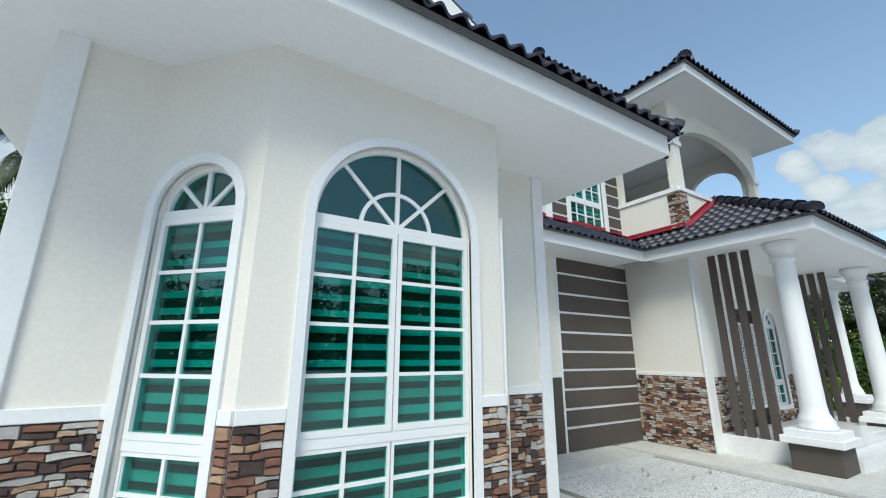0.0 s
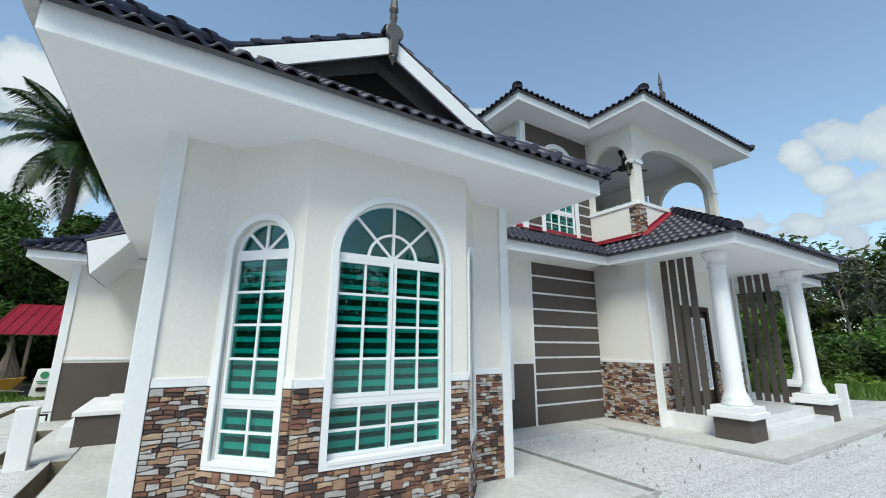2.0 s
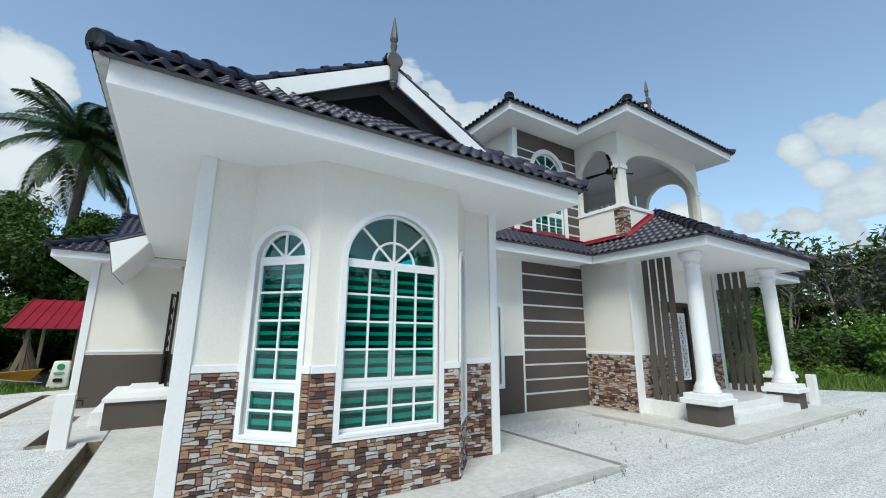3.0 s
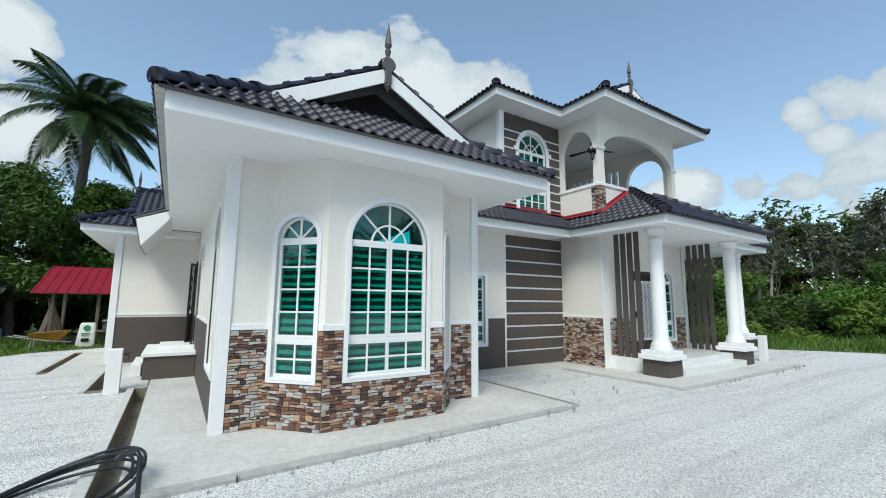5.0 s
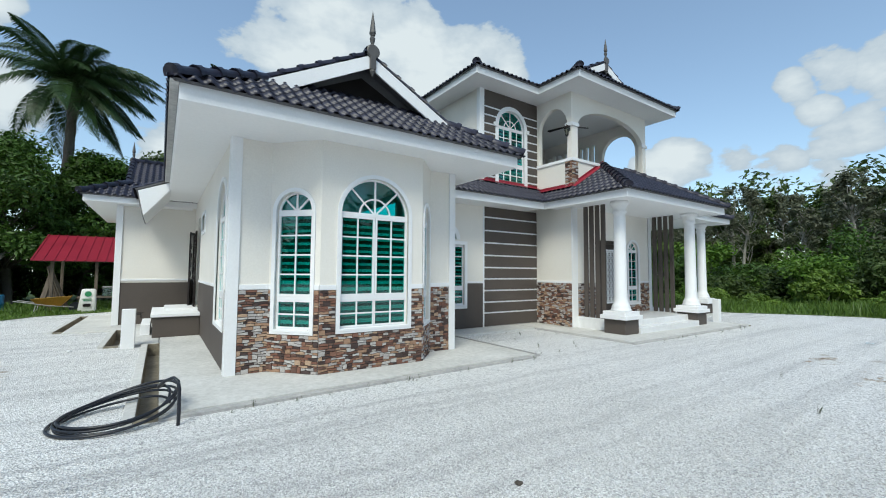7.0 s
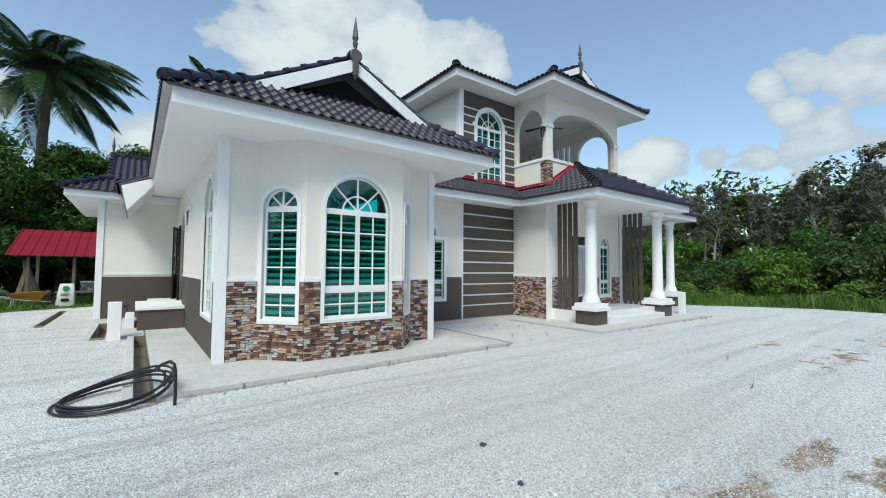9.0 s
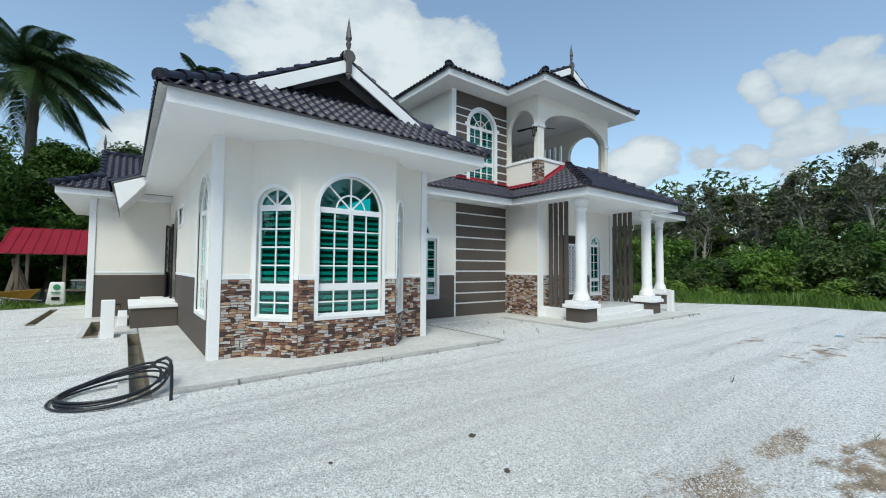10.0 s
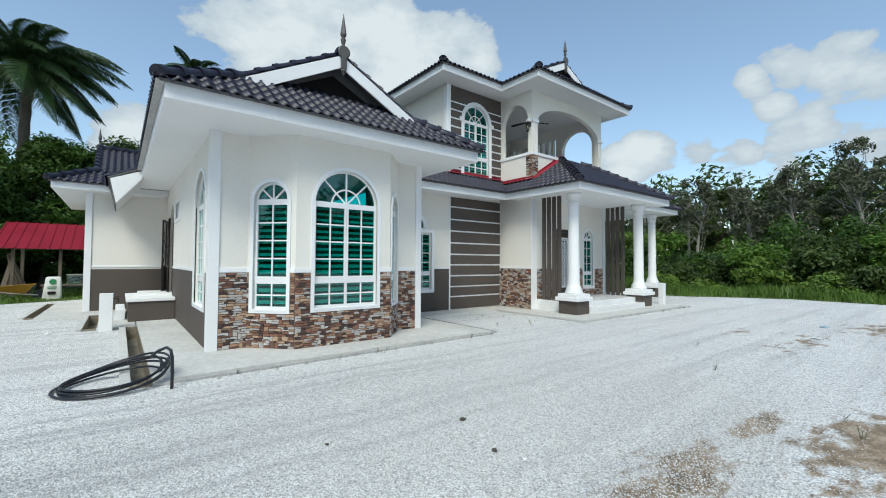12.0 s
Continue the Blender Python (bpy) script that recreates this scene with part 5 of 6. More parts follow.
for v in bm.verts:
    k = v.co.z / 0.84
    v.co.x *= 1.05 - 0.22 * k + 0.03 * math.sin(7 * v.co.z)
    v.co.y *= 1.1 - 0.5 * k
    v.co.x += 0.04 * k
part("bag", bm, SACKM, sack, "", True)
GREEN = speckled("green_print", (0.02, 0.18, 0.07), (0.03, 0.22, 0.09), 0.7)
part("badge", lathe(bmesh.new(), [(0.10, -0.004), (0.10, 0.004)], (0, 0, 0), 20, pose(0.03, -0.105, 0.66, 84)), GREEN, sack, "round green badge")
part("print_bar", cube(-0.12, 0.14, -0.132, -0.120, 0.46, 0.49), GREEN, sack)
part("print_bar", cube(-0.10, 0.12, -0.136, -0.124, 0.41, 0.43), GREEN, sack)
part("print_block", cube(-0.10, 0.12, -0.142, -0.130, 0.20, 0.31, None, 0.03), IRON, sack, "dark printed shape")
YEL = speckled("yellow_paint", (0.42, 0.24, 0.04), (0.52, 0.31, 0.06), 0.5, 3.0, 25.0, 0.1, 0.003)
barrow = thing("wheelbarrow", (-4.76, 16.15, 0.0), "yellow wheelbarrow standing on the grass edge", "wheelbarrow")
bm = bmesh.new()
lo = [bm.verts.new(p) for p in ((-0.30, -0.2, 0.30), (0.28, -0.16, 0.26), (0.28, 0.16, 0.26), (-0.30, 0.2, 0.30))]
hi = [bm.verts.new(p) for p in ((-0.48, -0.32, 0.52), (0.55, -0.28, 0.60), (0.55, 0.28, 0.60), (-0.48, 0.32, 0.52))]
bm.faces.new(lo[::-1])
for k in range(4):
    bm.faces.new((lo[k], lo[(k + 1) % 4], hi[(k + 1) % 4], hi[k]))
bmesh.ops.solidify(bm, geom=bm.faces[:], thickness=0.012)
part("tray", bm, YEL, barrow, "yellow dished tray")
for y in (-0.2, 0.2):
    part("handle", tube([Vector((0.62, y * 0.3, 0.20)), Vector((0.0, y, 0.28)), Vector((-0.9, y * 1.3, 0.46))], 0.016), KERB, barrow)
    part("leg", tube([Vector((-0.35, y, 0.3)), Vector((-0.4, y, 0.0))], 0.014), KERB, barrow)
wh = part("wheel", lathe(bmesh.new(), [(0.11, -0.03), (0.17, -0.04), (0.19, 0.0), (0.17, 0.04), (0.11, 0.03)], (0, 0, 0), 24, pose(0.66, 0, 0.19, 90)), HOSE, barrow, "black rubber tyre")
part("rim", lathe(bmesh.new(), [(0.10, -0.02), (0.11, 0.02)], (0, 0, 0), 20, pose(0.66, 0, 0.19, 90)), YEL, wh)
hut = thing("old_hut", (-8.40, 20.89, 0.0), "small weathered timber hut with a grey sheet roof", "hut")
part("wall", cube(-1.0, 1.0, -0.8, 0.8, 0, 1.7), DARK, hut)
bm = bmesh.new()
prism(bm, [(-1.3, -1.1, 1.75), (1.3, -1.1, 1.65), (1.3, 1.1, 2.3), (-1.3, 1.1, 2.4)], (0, 0, 0.03))
part("roof", bm, KERB, hut, "grey metal roof sheet")
drum = thing("plastic_drum", (-6.54, 18.04, 0.0), "blue plastic drum standing in the grass", "drum")
BLUE = speckled("blue_plastic", (0.02, 0.13, 0.24), (0.03, 0.18, 0.32), 0.4)
part("barrel", lathe(bmesh.new(), [(0.20, 0.0), (0.22, 0.03), (0.21, 0.25), (0.225, 0.28), (0.21, 0.31), (0.215, 0.55), (0.19, 0.6)], (0, 0, 0), 24), BLUE, drum, "", True)

# ---- plants ----
GRASSM = leaf_mat("grass_blade", (0.06, 0.12, 0.018), (0.15, 0.25, 0.045), 0.25)
LAWN = speckled("grass_ground", (0.07, 0.11, 0.025), (0.13, 0.19, 0.05), 0.9, 0.6, 12.0, 0.6, 0.03, amount=0.4)
LEAF_A = leaf_mat("broad_leaf", (0.024, 0.062, 0.010), (0.085, 0.17, 0.024))
LEAF_B = leaf_mat("forest_leaf", (0.032, 0.066, 0.016), (0.11, 0.165, 0.038))
LEAF_C = leaf_mat("shrub_leaf", (0.052, 0.13, 0.014), (0.16, 0.29, 0.035))
LEAF_D = leaf_mat("dry_leaf", (0.085, 0.10, 0.062), (0.16, 0.175, 0.11))
LEAF_E = leaf_mat("young_leaf", (0.075, 0.15, 0.02), (0.20, 0.31, 0.05))
LEAF_P = leaf_mat("palm_leaf", (0.014, 0.038, 0.012), (0.042, 0.085, 0.024), 0.15)
BARK = speckled("grey_bark", (0.07, 0.06, 0.05), (0.15, 0.135, 0.115), 0.9, 1.5, 14.0, 0.6, 0.02, scale=(2, 2, 0.6))
PALE = speckled("pale_bark", (0.20, 0.19, 0.17), (0.36, 0.34, 0.31), 0.85, 1.5, 12.0, 0.4, 0.01, scale=(2, 2, 0.5))


def leaves(centres, radii, per, size, seed, droop=0.3):
    """Loose leaves scattered in soft clumps: arrays of corners and faces."""
    g = np.random.default_rng(seed)
    c = np.repeat(np.asarray(centres, float), per, axis=0)
    r = np.repeat(np.asarray(radii, float), per, axis=0)
    n = len(c)
    d = g.normal(size=(n, 3))
    d /= np.linalg.norm(d, axis=1)[:, None]
    p = c + d * r * (g.random((n, 1)) ** 0.45)
    nrm = d * 0.8 + g.normal(size=(n, 3)) * 0.6 + np.array([0, 0, 0.7])
    nrm /= np.linalg.norm(nrm, axis=1)[:, None]
    t = g.normal(size=(n, 3)) - np.array([0, 0, droop])
    t -= nrm * (t * nrm).sum(1)[:, None]
    t /= np.linalg.norm(t, axis=1)[:, None]
    b = np.cross(nrm, t)
    s = size * (0.6 + 0.8 * g.random((n, 1)))
    v = np.stack([p - t * s, p + b * s * 0.42 + nrm * s * 0.1, p + t * s, p - b * s * 0.42 + nrm * s * 0.1], axis=1).reshape(-1, 3)
    return v, np.arange(4 * n).reshape(-1, 4)


def leaf_object(name, v, f, mat, parent=None, label=""):
    me = bpy.data.meshes.new(name)
    me.from_pydata(v.tolist(), [], f.tolist())
    me.materials.append(mat)
    ob = new(name, me)
    ob.parent = parent
    return tagged(ob, label)


def limb(bm, p, q, r0, r1, g, seg=7, bend=0.12, rings=5):
    p, q = Vector(p), Vector(q)
    d = q - p
    off = Vector((g.uniform(-1, 1), g.uniform(-1, 1), g.uniform(-0.3, 0.6))) * d.length * bend
    pr = []
    for i in range(rings + 1):
        k = i / rings
        c = p + d * k + off * math.sin(math.pi * k)
        r = r0 + (r1 - r0) * k
        ax = d.normalized()
        s = ax.cross(Vector((0.3, 0.9, 0.1))).normalized()
        o = ax.cross(s)
        pr.append([bm.verts.new(c + s * r * math.cos(2 * math.pi * j / seg) + o * r * math.sin(2 * math.pi * j / seg)) for j in range(seg)])
    for a, b_ in zip(pr, pr[1:]):
        for j in range(seg):
            bm.faces.new((a[j], a[(j + 1) % seg], b_[(j + 1) % seg], b_[j]))


def tree(at, height, spread, seed, label, leaf, bark, clumps=40, per=110, size=0.16, base=0.35, trunk=0.16, flat=0.75, low=False, sparse=False, category="tree", group=""):
    g = random.Random(seed)
    t = thing("tree", at, label, category, group)
    bm = bmesh.new()
    top = Vector((g.uniform(-0.1, 0.1) * height, g.uniform(-0.1, 0.1) * height, height * 0.72))
    limb(bm, (0, 0, -0.1), top, trunk, trunk * 0.35, g, 9, 0.04, 7)
    cs, rs = [], []
    for k in range(clumps):
        a = g.uniform(0, 2 * math.pi)
        e = g.uniform(0, 1)
        z = height * (base + (1 - base) * e)
        wide = spread * math.sqrt(max(0.08, 1 - (2 * e - 0.85) ** 2)) * g.uniform(0.25, 1.0)
        c = Vector((math.cos(a) * wide + top.x * e, math.sin(a) * wide + top.y * e, z))
        cs.append(c)
        rr = spread * g.uniform(0.16, 0.34)
        rs.append((rr, rr, rr * flat))
        if k % 2 == 0 or sparse:
            st = top * min(0.97, max(0.3, (z / height - 0.10 - 0.15 * g.random()) / 0.72))
            limb(bm, st, c, trunk * (0.2 if sparse else 0.3), trunk * 0.04, g, 5, 0.16, 4)
    part("trunk", bm, bark, t, "", True)
    v, f = leaves([tuple(c) for c in cs], rs, per, size, seed)
    tagged(leaf_object("crown", v, f, leaf, t), "", "", "", "stuff")
    return t


def palm(at, height, seed, label, lean=(0.0, 0.0), fronds=22, length=3.2):
    g = random.Random(seed)
    t = thing("coconut_palm", at, label, "palm tree")
    bm = bmesh.new()
    rings = []
    for i in range(25):
        k = i / 24
        c = Vector((lean[0] * k * k, lean[1] * k * k, height * k))
        r = 0.24 - 0.06 * k + (0.03 if i % 2 else 0) + 0.10 * max(0, 0.12 - k) * 8 + (0.14 * max(0, k - 0.85) * 6)
        rings.append([bm.verts.new(c + Vector((r * math.cos(2 * math.pi * j / 12), r * math.sin(2 * math.pi * j / 12), 0))) for j in range(12)])
    for a, b_ in zip(rings, rings[1:]):
        for j in range(12):
            bm.faces.new((a[j], a[(j + 1) % 12], b_[(j + 1) % 12], b_[j]))
    bm.faces.new(rings[-1])
    part("trunk", bm, BARK, t, "ringed grey trunk", True)
    head = Vector((lean[0], lean[1], height))
    for k in range(fronds):
        a = 2.399 * k + g.uniform(-0.2, 0.2)
        rise = 2.0 - 2.4 * k / fronds
        ln = length * g.uniform(0.85, 1.1)
        wind = Vector((0.7, -0.1, 0.1))
        pts, p = [], head.copy()
        d = Vector((math.cos(a), math.sin(a), rise)).normalized()
        for i in range(15):
            pts.append(p.copy())
            d = (d + Vector((0, 0, -0.13)) + wind * 0.07).normalized()
            p = p + d * ln / 14
        v, f = [], []
        for i in range(1, 15):
            q = pts[i]
            d = (pts[i] - pts[i - 1]).normalized()
            s = d.cross(UP).normalized()
            for m_ in range(5):
                qq = q + (pts[i] - pts[i - 1]) * (m_ / 5)
                lf = 0.75 * math.sin(math.pi * min(0.97, (i + m_ / 5) / 15 * 0.85 + 0.15)) * length / 3.2
                for sg in (-1, 1):
                    tip = qq + s * sg * lf * 0.75 + d * lf * 0.45 - UP * lf * (0.35 + g.uniform(0, 0.35))
                    mid = qq + s * sg * lf * 0.42 + d * lf * 0.2 - UP * lf * 0.05
                    w = d * 0.034
                    n0 = len(v)
                    v += [qq - w * 0.5, qq + w * 0.5, mid + w, tip, mid - w]
                    f.append((n0, n0 + 1, n0 + 2, n0 + 4))
                    f.append((n0 + 4, n0 + 2, n0 + 3))
        for i in range(14):
            s = Vector((0.018, 0.0, 0.022)) * (1 - i / 16)
            n0 = len(v)
            v += [pts[i] - s, pts[i] + s, pts[i + 1] + s * 0.9, pts[i + 1] - s * 0.9]
            f.append((n0, n0 + 1, n0 + 2, n0 + 3))
        me = bpy.data.meshes.new("frond")
        me.from_pydata([tuple(x) for x in v], [], f)
        me.materials.append(LEAF_P)
        ob = new("frond", me)
        ob.parent = t
    for k in range(7):
        a = k * 0.9
        part("coconut", lathe(bmesh.new(), [(0.02, -0.13), (0.10, -0.05), (0.11, 0.03), (0.05, 0.12)], (head.x + 0.28 * math.cos(a), head.y + 0.28 * math.sin(a), head.z - 0.25 - 0.08 * (k % 2)), 10), LEAF_C, t, "green coconut", True)
    return t


palm((-5.95, 25.0, 0), 11.1, 11, "tall coconut palm with wind-blown fronds behind the house", (0.3, -0.5), 38, 4.1)
palm((3.0, 40.0, 0), 18.9, 12, "far coconut palm rising behind the roof", (0.4, 0), 22, 3.2)
tree((-7.14, 22.11, 0), 7.2, 3.4, 21, "dense broad-leaved tree behind the lean-to", LEAF_A, BARK, 80, 300, 0.105, 0.26, 0.22)
tree((-4.18, 23.92, 0), 7.0, 2.8, 22, "dense broad-leaved tree behind the lean-to", LEAF_A, BARK, 64, 280, 0.105, 0.30, 0.20)
tree((-10.74, 23.51, 0), 8.0, 3.6, 23, "dense broad-leaved tree at the yard's edge", LEAF_A, BARK, 64, 240, 0.11, 0.2, 0.2)
tree((-1.97, 29.15, 0), 9.0, 3.2, 24, "dark tree behind the rear roof", LEAF_B, BARK, 50, 120, 0.17, 0.3, 0.2)
tree((-14.12, 28.80, 0), 9.5, 4.0, 25, "dark tree at the yard's edge", LEAF_B, BARK, 55, 110, 0.2, 0.2, 0.2)
tree((1.89, 33.57, 0), 8.0, 3.5, 26, "dark tree behind the rear roof", LEAF_B, BARK, 40, 100, 0.2, 0.25, 0.2)

tree((-4.9, 23.6, 0), 7.2, 2.6, 27, "dense broad-leaved tree behind the lean-to", LEAF_A, BARK, 70, 280, 0.105, 0.12, 0.18)
tree((-9.6, 21.5, 0), 5.8, 2.3, 28, "dense broad-leaved tree at the yard's edge", LEAF_A, BARK, 60, 260, 0.105, 0.10, 0.16)

# lawns
def sheet(name, ring, z, mat, label):
    bm = bmesh.new()
    bm.faces.new([bm.verts.new((x, y, z)) for x, y in ring])
    bmesh.ops.triangulate(bm, faces=bm.faces[:])
    return tagged(link(name, bm, mat), label, "grass", "", "structure")


RIGHT = [(19.2, -9.0), (19.3, -4.5), (19.4, -2.4), (19.6, 0.1), (18.6, 1.8), (17.3, 3.5), (16.95, 5.0), (16.9, 12.0), (18.0, 40.0), (90, 40), (90, -60), (19.0, -60), (19.0, -20)]
LEFT = [(-4.9, 14.8), (-5.8, 13.3), (-7.2, 11.6), (-9.8, 10.1), (-40, 7), (-40, 60), (16, 60), (16, 17.2), (-2.7, 18.4), (-2.8, 15.8), (-3.9, 15.3)]
sheet("grass_ground_1", RIGHT, 0.012, LAWN, "rough green grass beyond the gravel")
sheet("grass_ground_2", LEFT, 0.012, LAWN, "green grass round the lean-to")


def in_ring(x, y, ring):
    c = False
    for i in range(len(ring)):
        (xa, ya), (xb, yb) = ring[i], ring[i - 1]
        if (ya > y) != (yb > y) and x < (xb - xa) * (y - ya) / (yb - ya) + xa:
            c = not c
    return c


def grass(name, ring, x0, x1, y0, y1, n, h, seed, label):
    g = np.random.default_rng(seed)
    v, f = [], []
    while len(f) < n:
        x, y = g.uniform(x0, x1), g.uniform(y0, y1)
        if not in_ring(x, y, ring):
            continue
        hh = h * (0.5 + g.random() * 0.9) * (0.6 + 0.5 * math.sin(x * 1.3) * math.sin(y * 0.9 + x) + 0.3)
        a = g.uniform(0, math.pi)
        dx, dy = math.cos(a) * 0.025, math.sin(a) * 0.025
        lx, ly = g.normal(0, hh * 0.35), g.normal(0, hh * 0.35)
        k = len(v)
        v += [(x - dx, y - dy, 0.0), (x + dx, y + dy, 0.0), (x + lx + dx * 0.3, y + ly + dy * 0.3, hh), (x + lx - dx * 0.3, y + ly - dy * 0.3, hh)]
        f.append((k, k + 1, k + 2, k + 3))
    ob = leaf_object(name, np.array(v), np.array(f), GRASSM)
    return tagged(ob, label, "grass", "", "stuff")


grass("grass", RIGHT, 17.4, 30, -12, 12, 26000, 0.30, 31, "rough green grass at the edge of the gravel")
grass("grass", LEFT, -12, -2, 9.5, 20, 9000, 0.16, 32, "short green grass round the lean-to")

# loose gravel, weeds and litter
def gravel_chips(n, seed):
    """Crushed stone lying loose on the drive, thick near the turning place and thinning out."""
    g = np.random.default_rng(seed)
    x, y = g.uniform(-4.5, 5.0, n * 3), g.uniform(-3.8, 1.1, n * 3)
    d2 = np.hypot(x - 0.6, (y + 1.6) * 1.3)
    keep = g.random(n * 3) < np.clip(1.25 - d2 / 3.6, 0.0, 1.0)
    keep &= ~((x > -1.95) & (y > 1.0))
    bare = np.hypot((x - 2.7) / 1.3, (y + 3.95) / 0.6) < 1
    keep &= ~(bare & (g.random(n * 3) < 0.8))
    x, y = x[keep][:n], y[keep][:n]
    m = len(x)
    r = g.uniform(0.0032, 0.0075, (m, 1, 1)) * (1 + 0.5 * (g.random((m, 1, 1)) > 0.96))
    o = np.array([(1, 0, 0), (0, 1, 0), (-1, 0, 0), (0, -1, 0), (0, 0, 0.75), (0, 0, -0.6)], float)
    v = o[None] * r * g.uniform(0.65, 1.25, (m, 6, 1)) + g.normal(0, 0.0012, (m, 6, 3))
    a = g.uniform(0, 6.28, m)
    ca, sa = np.cos(a)[:, None], np.sin(a)[:, None]
    v = np.stack([v[..., 0] * ca - v[..., 1] * sa + x[:, None], v[..., 0] * sa + v[..., 1] * ca + y[:, None], v[..., 2] + 0.004], axis=2)
    f = np.array([(0, 1, 4), (1, 2, 4), (2, 3, 4), (3, 0, 4), (1, 0, 5), (2, 1, 5), (3, 2, 5), (0, 3, 5)])
    return v.reshape(-1, 3), (f[None] + 6 * np.arange(m)[:, None, None]).reshape(-1, 3)


tagged(leaf_object("gravel", *gravel_chips(130000, 61), chip_mat()), "loose pale crushed stone lying on the drive", "gravel", "", "stuff")


def weed(at, seed, h):
    g = random.Random(seed)
    w = thing("weed", at, "small wiry weed growing out of the gravel", "weed", "weeds along the apron")
    bm = bmesh.new()
    for k in range(g.randint(4, 8)):
        a, l = g.uniform(0, 6.28), g.uniform(0.2, 0.7) * h
        hh = h * g.uniform(0.4, 1.0)
        base = Vector((g.uniform(-0.02, 0.02), g.uniform(-0.02, 0.02), -0.01))
        tip = Vector((math.cos(a) * l * 0.6, math.sin(a) * l * 0.6, hh))
        s = Vector((-math.sin(a), math.cos(a), 0)) * 0.0015
        mid = base.lerp(tip, 0.55) + UP * hh * 0.15
        vs = [bm.verts.new(q) for q in (base - s, base + s, mid + s * 1.3, tip, mid - s * 1.3)]
        bm.faces.new(vs)
    tagged(part("blades", bm, LEAF_D, w), "", "", "", "stuff")


gw_ = random.Random(8)
for k in range(22):
    weed((xw := gw_.uniform(-1.5, 3.9), 1.41 + (xw + 1.57) * 0.03 + gw_.uniform(-0.12, -0.01), 0.0), 200 + k, gw_.choice((0.04, 0.05, 0.07, 0.11)))
for k in range(12):
    weed((gw_.uniform(6.8, 12.6), 1.33 + gw_.uniform(-0.15, 0.02), 0.0), 260 + k, gw_.uniform(0.06, 0.14))
for k in range(16):
    weed((gw_.uniform(4.3, 6.8), gw_.uniform(1.7, 4.1), 0.0), 290 + k, gw_.uniform(0.04, 0.10))
for k, (x, y) in enumerate(((2.9, -3.75), (3.3, -3.6), (4.4, -2.2), (6.0, -1.4), (3.0, -4.1))):
    weed((x, y, 0.0), 320 + k, 0.12)


def lump(name, at, r, mat, label, category, seed):
    g = random.Random(seed)
    bm = bmesh.new()
    bmesh.ops.create_icosphere(bm, subdivisions=2, radius=r)
    for v in bm.verts:
        v.co *= 0.8 + 0.4 * noise.noise(v.co * (2.2 / r) + Vector((seed, 0, 0)))
        v.co.z *= 0.6
    ob = link(name, bm, mat)
    ob.location = (at[0], at[1], r * 0.35)
    return tagged(ob, label, category)


SOIL = speckled("dark_soil", (0.045, 0.038, 0.032), (0.10, 0.085, 0.07), 0.9, 8.0, 60.0, 0.5, 0.006)
lump("clod", (0.57, -1.46), 0.035, SOIL, "dark clod of earth lying on the gravel", "clod", 1)
lump("clod", (0.36, -2.07), 0.028, SOIL, "brown clod of earth lying on the gravel", "clod", 2)
lump("clod", (-0.6, -1.2), 0.02, SOIL, "small dark clod lying on the gravel", "clod", 3)
lump("white_stone", (-2.95, 6.6), 0.05, WHITE, "pale lump of stone lying on the gravel", "stone", 4)
lump("white_stone", (0.44, -2.30), 0.02, WHITE, "pale lump of stone lying on the gravel", "stone", 5)
LITTER = speckled("blue_plastic_sheet", (0.05, 0.35, 0.50), (0.10, 0.45, 0.60), 0.4)
for x, y, r, mt in ((10.6, -2.3, 0.07, LITTER), (11.4, -1.4, 0.06, LITTER), (8.6, -2.5, 0.07, WHITE)):
    bm = bmesh.new()
    bmesh.ops.create_grid(bm, x_segments=6, y_segments=6, size=r)
    for v in bm.verts:
        v.co.z = 0.02 + 0.5 * r * abs(noise.noise(v.co * 9 + Vector((x, y, 0))))
        v.co.x *= 1 + 0.3 * noise.noise(v.co * 5)
    ob = link("plastic_scrap", bm, mt)
    ob.location = (x, y, 0)
    tagged(ob, "crumpled scrap of plastic sheet lying on the ground", "litter")

# shrubs and forest on the far side
def shrub(at, h, w, seed, leaf=None, per=150, size=0.13):
    g = random.Random(seed)
    s = thing("shrub", at, "dense green shrub at the edge of the yard", "shrub", "shrubs round the yard")
    cs, rs = [], []
    for k in range(16):
        a, e = g.uniform(0, 6.28), g.random()
        d = w * g.uniform(0.1, 1) * (1 - 0.5 * e)
        cs.append((math.cos(a) * d, math.sin(a) * d, h * (0.12 + 0.75 * e)))
        r = w * g.uniform(0.25, 0.45)
        rs.append((r, r, r * 0.7))
    bm = bmesh.new()
    for k in range(5):
        limb(bm, (0, 0, -0.05), cs[k * 3], 0.04, 0.012, g, 5, 0.1, 3)
    part("stems", bm, BARK, s, "", True)
    v, f = leaves(cs, rs, per, size, seed)
    tagged(leaf_object("foliage", v, f, leaf or LEAF_C, s), "", "", "", "stuff")


for k, (x, y, h) in enumerate(((-9.5, 24.0, 2.6), (-7.6, 24.6, 2.2), (-5.8, 24.2, 2.6), (-4.2, 24.8, 2.2), (-2.8, 24.3, 2.5), (-1.2, 24.9, 2.3), (-11.5, 23.0, 2.4))):
    shrub((x, y, 0), h, 1.5, 600 + k, LEAF_A if k % 2 else LEAF_B, 260, 0.12)
g = random.Random(77)
k = 0
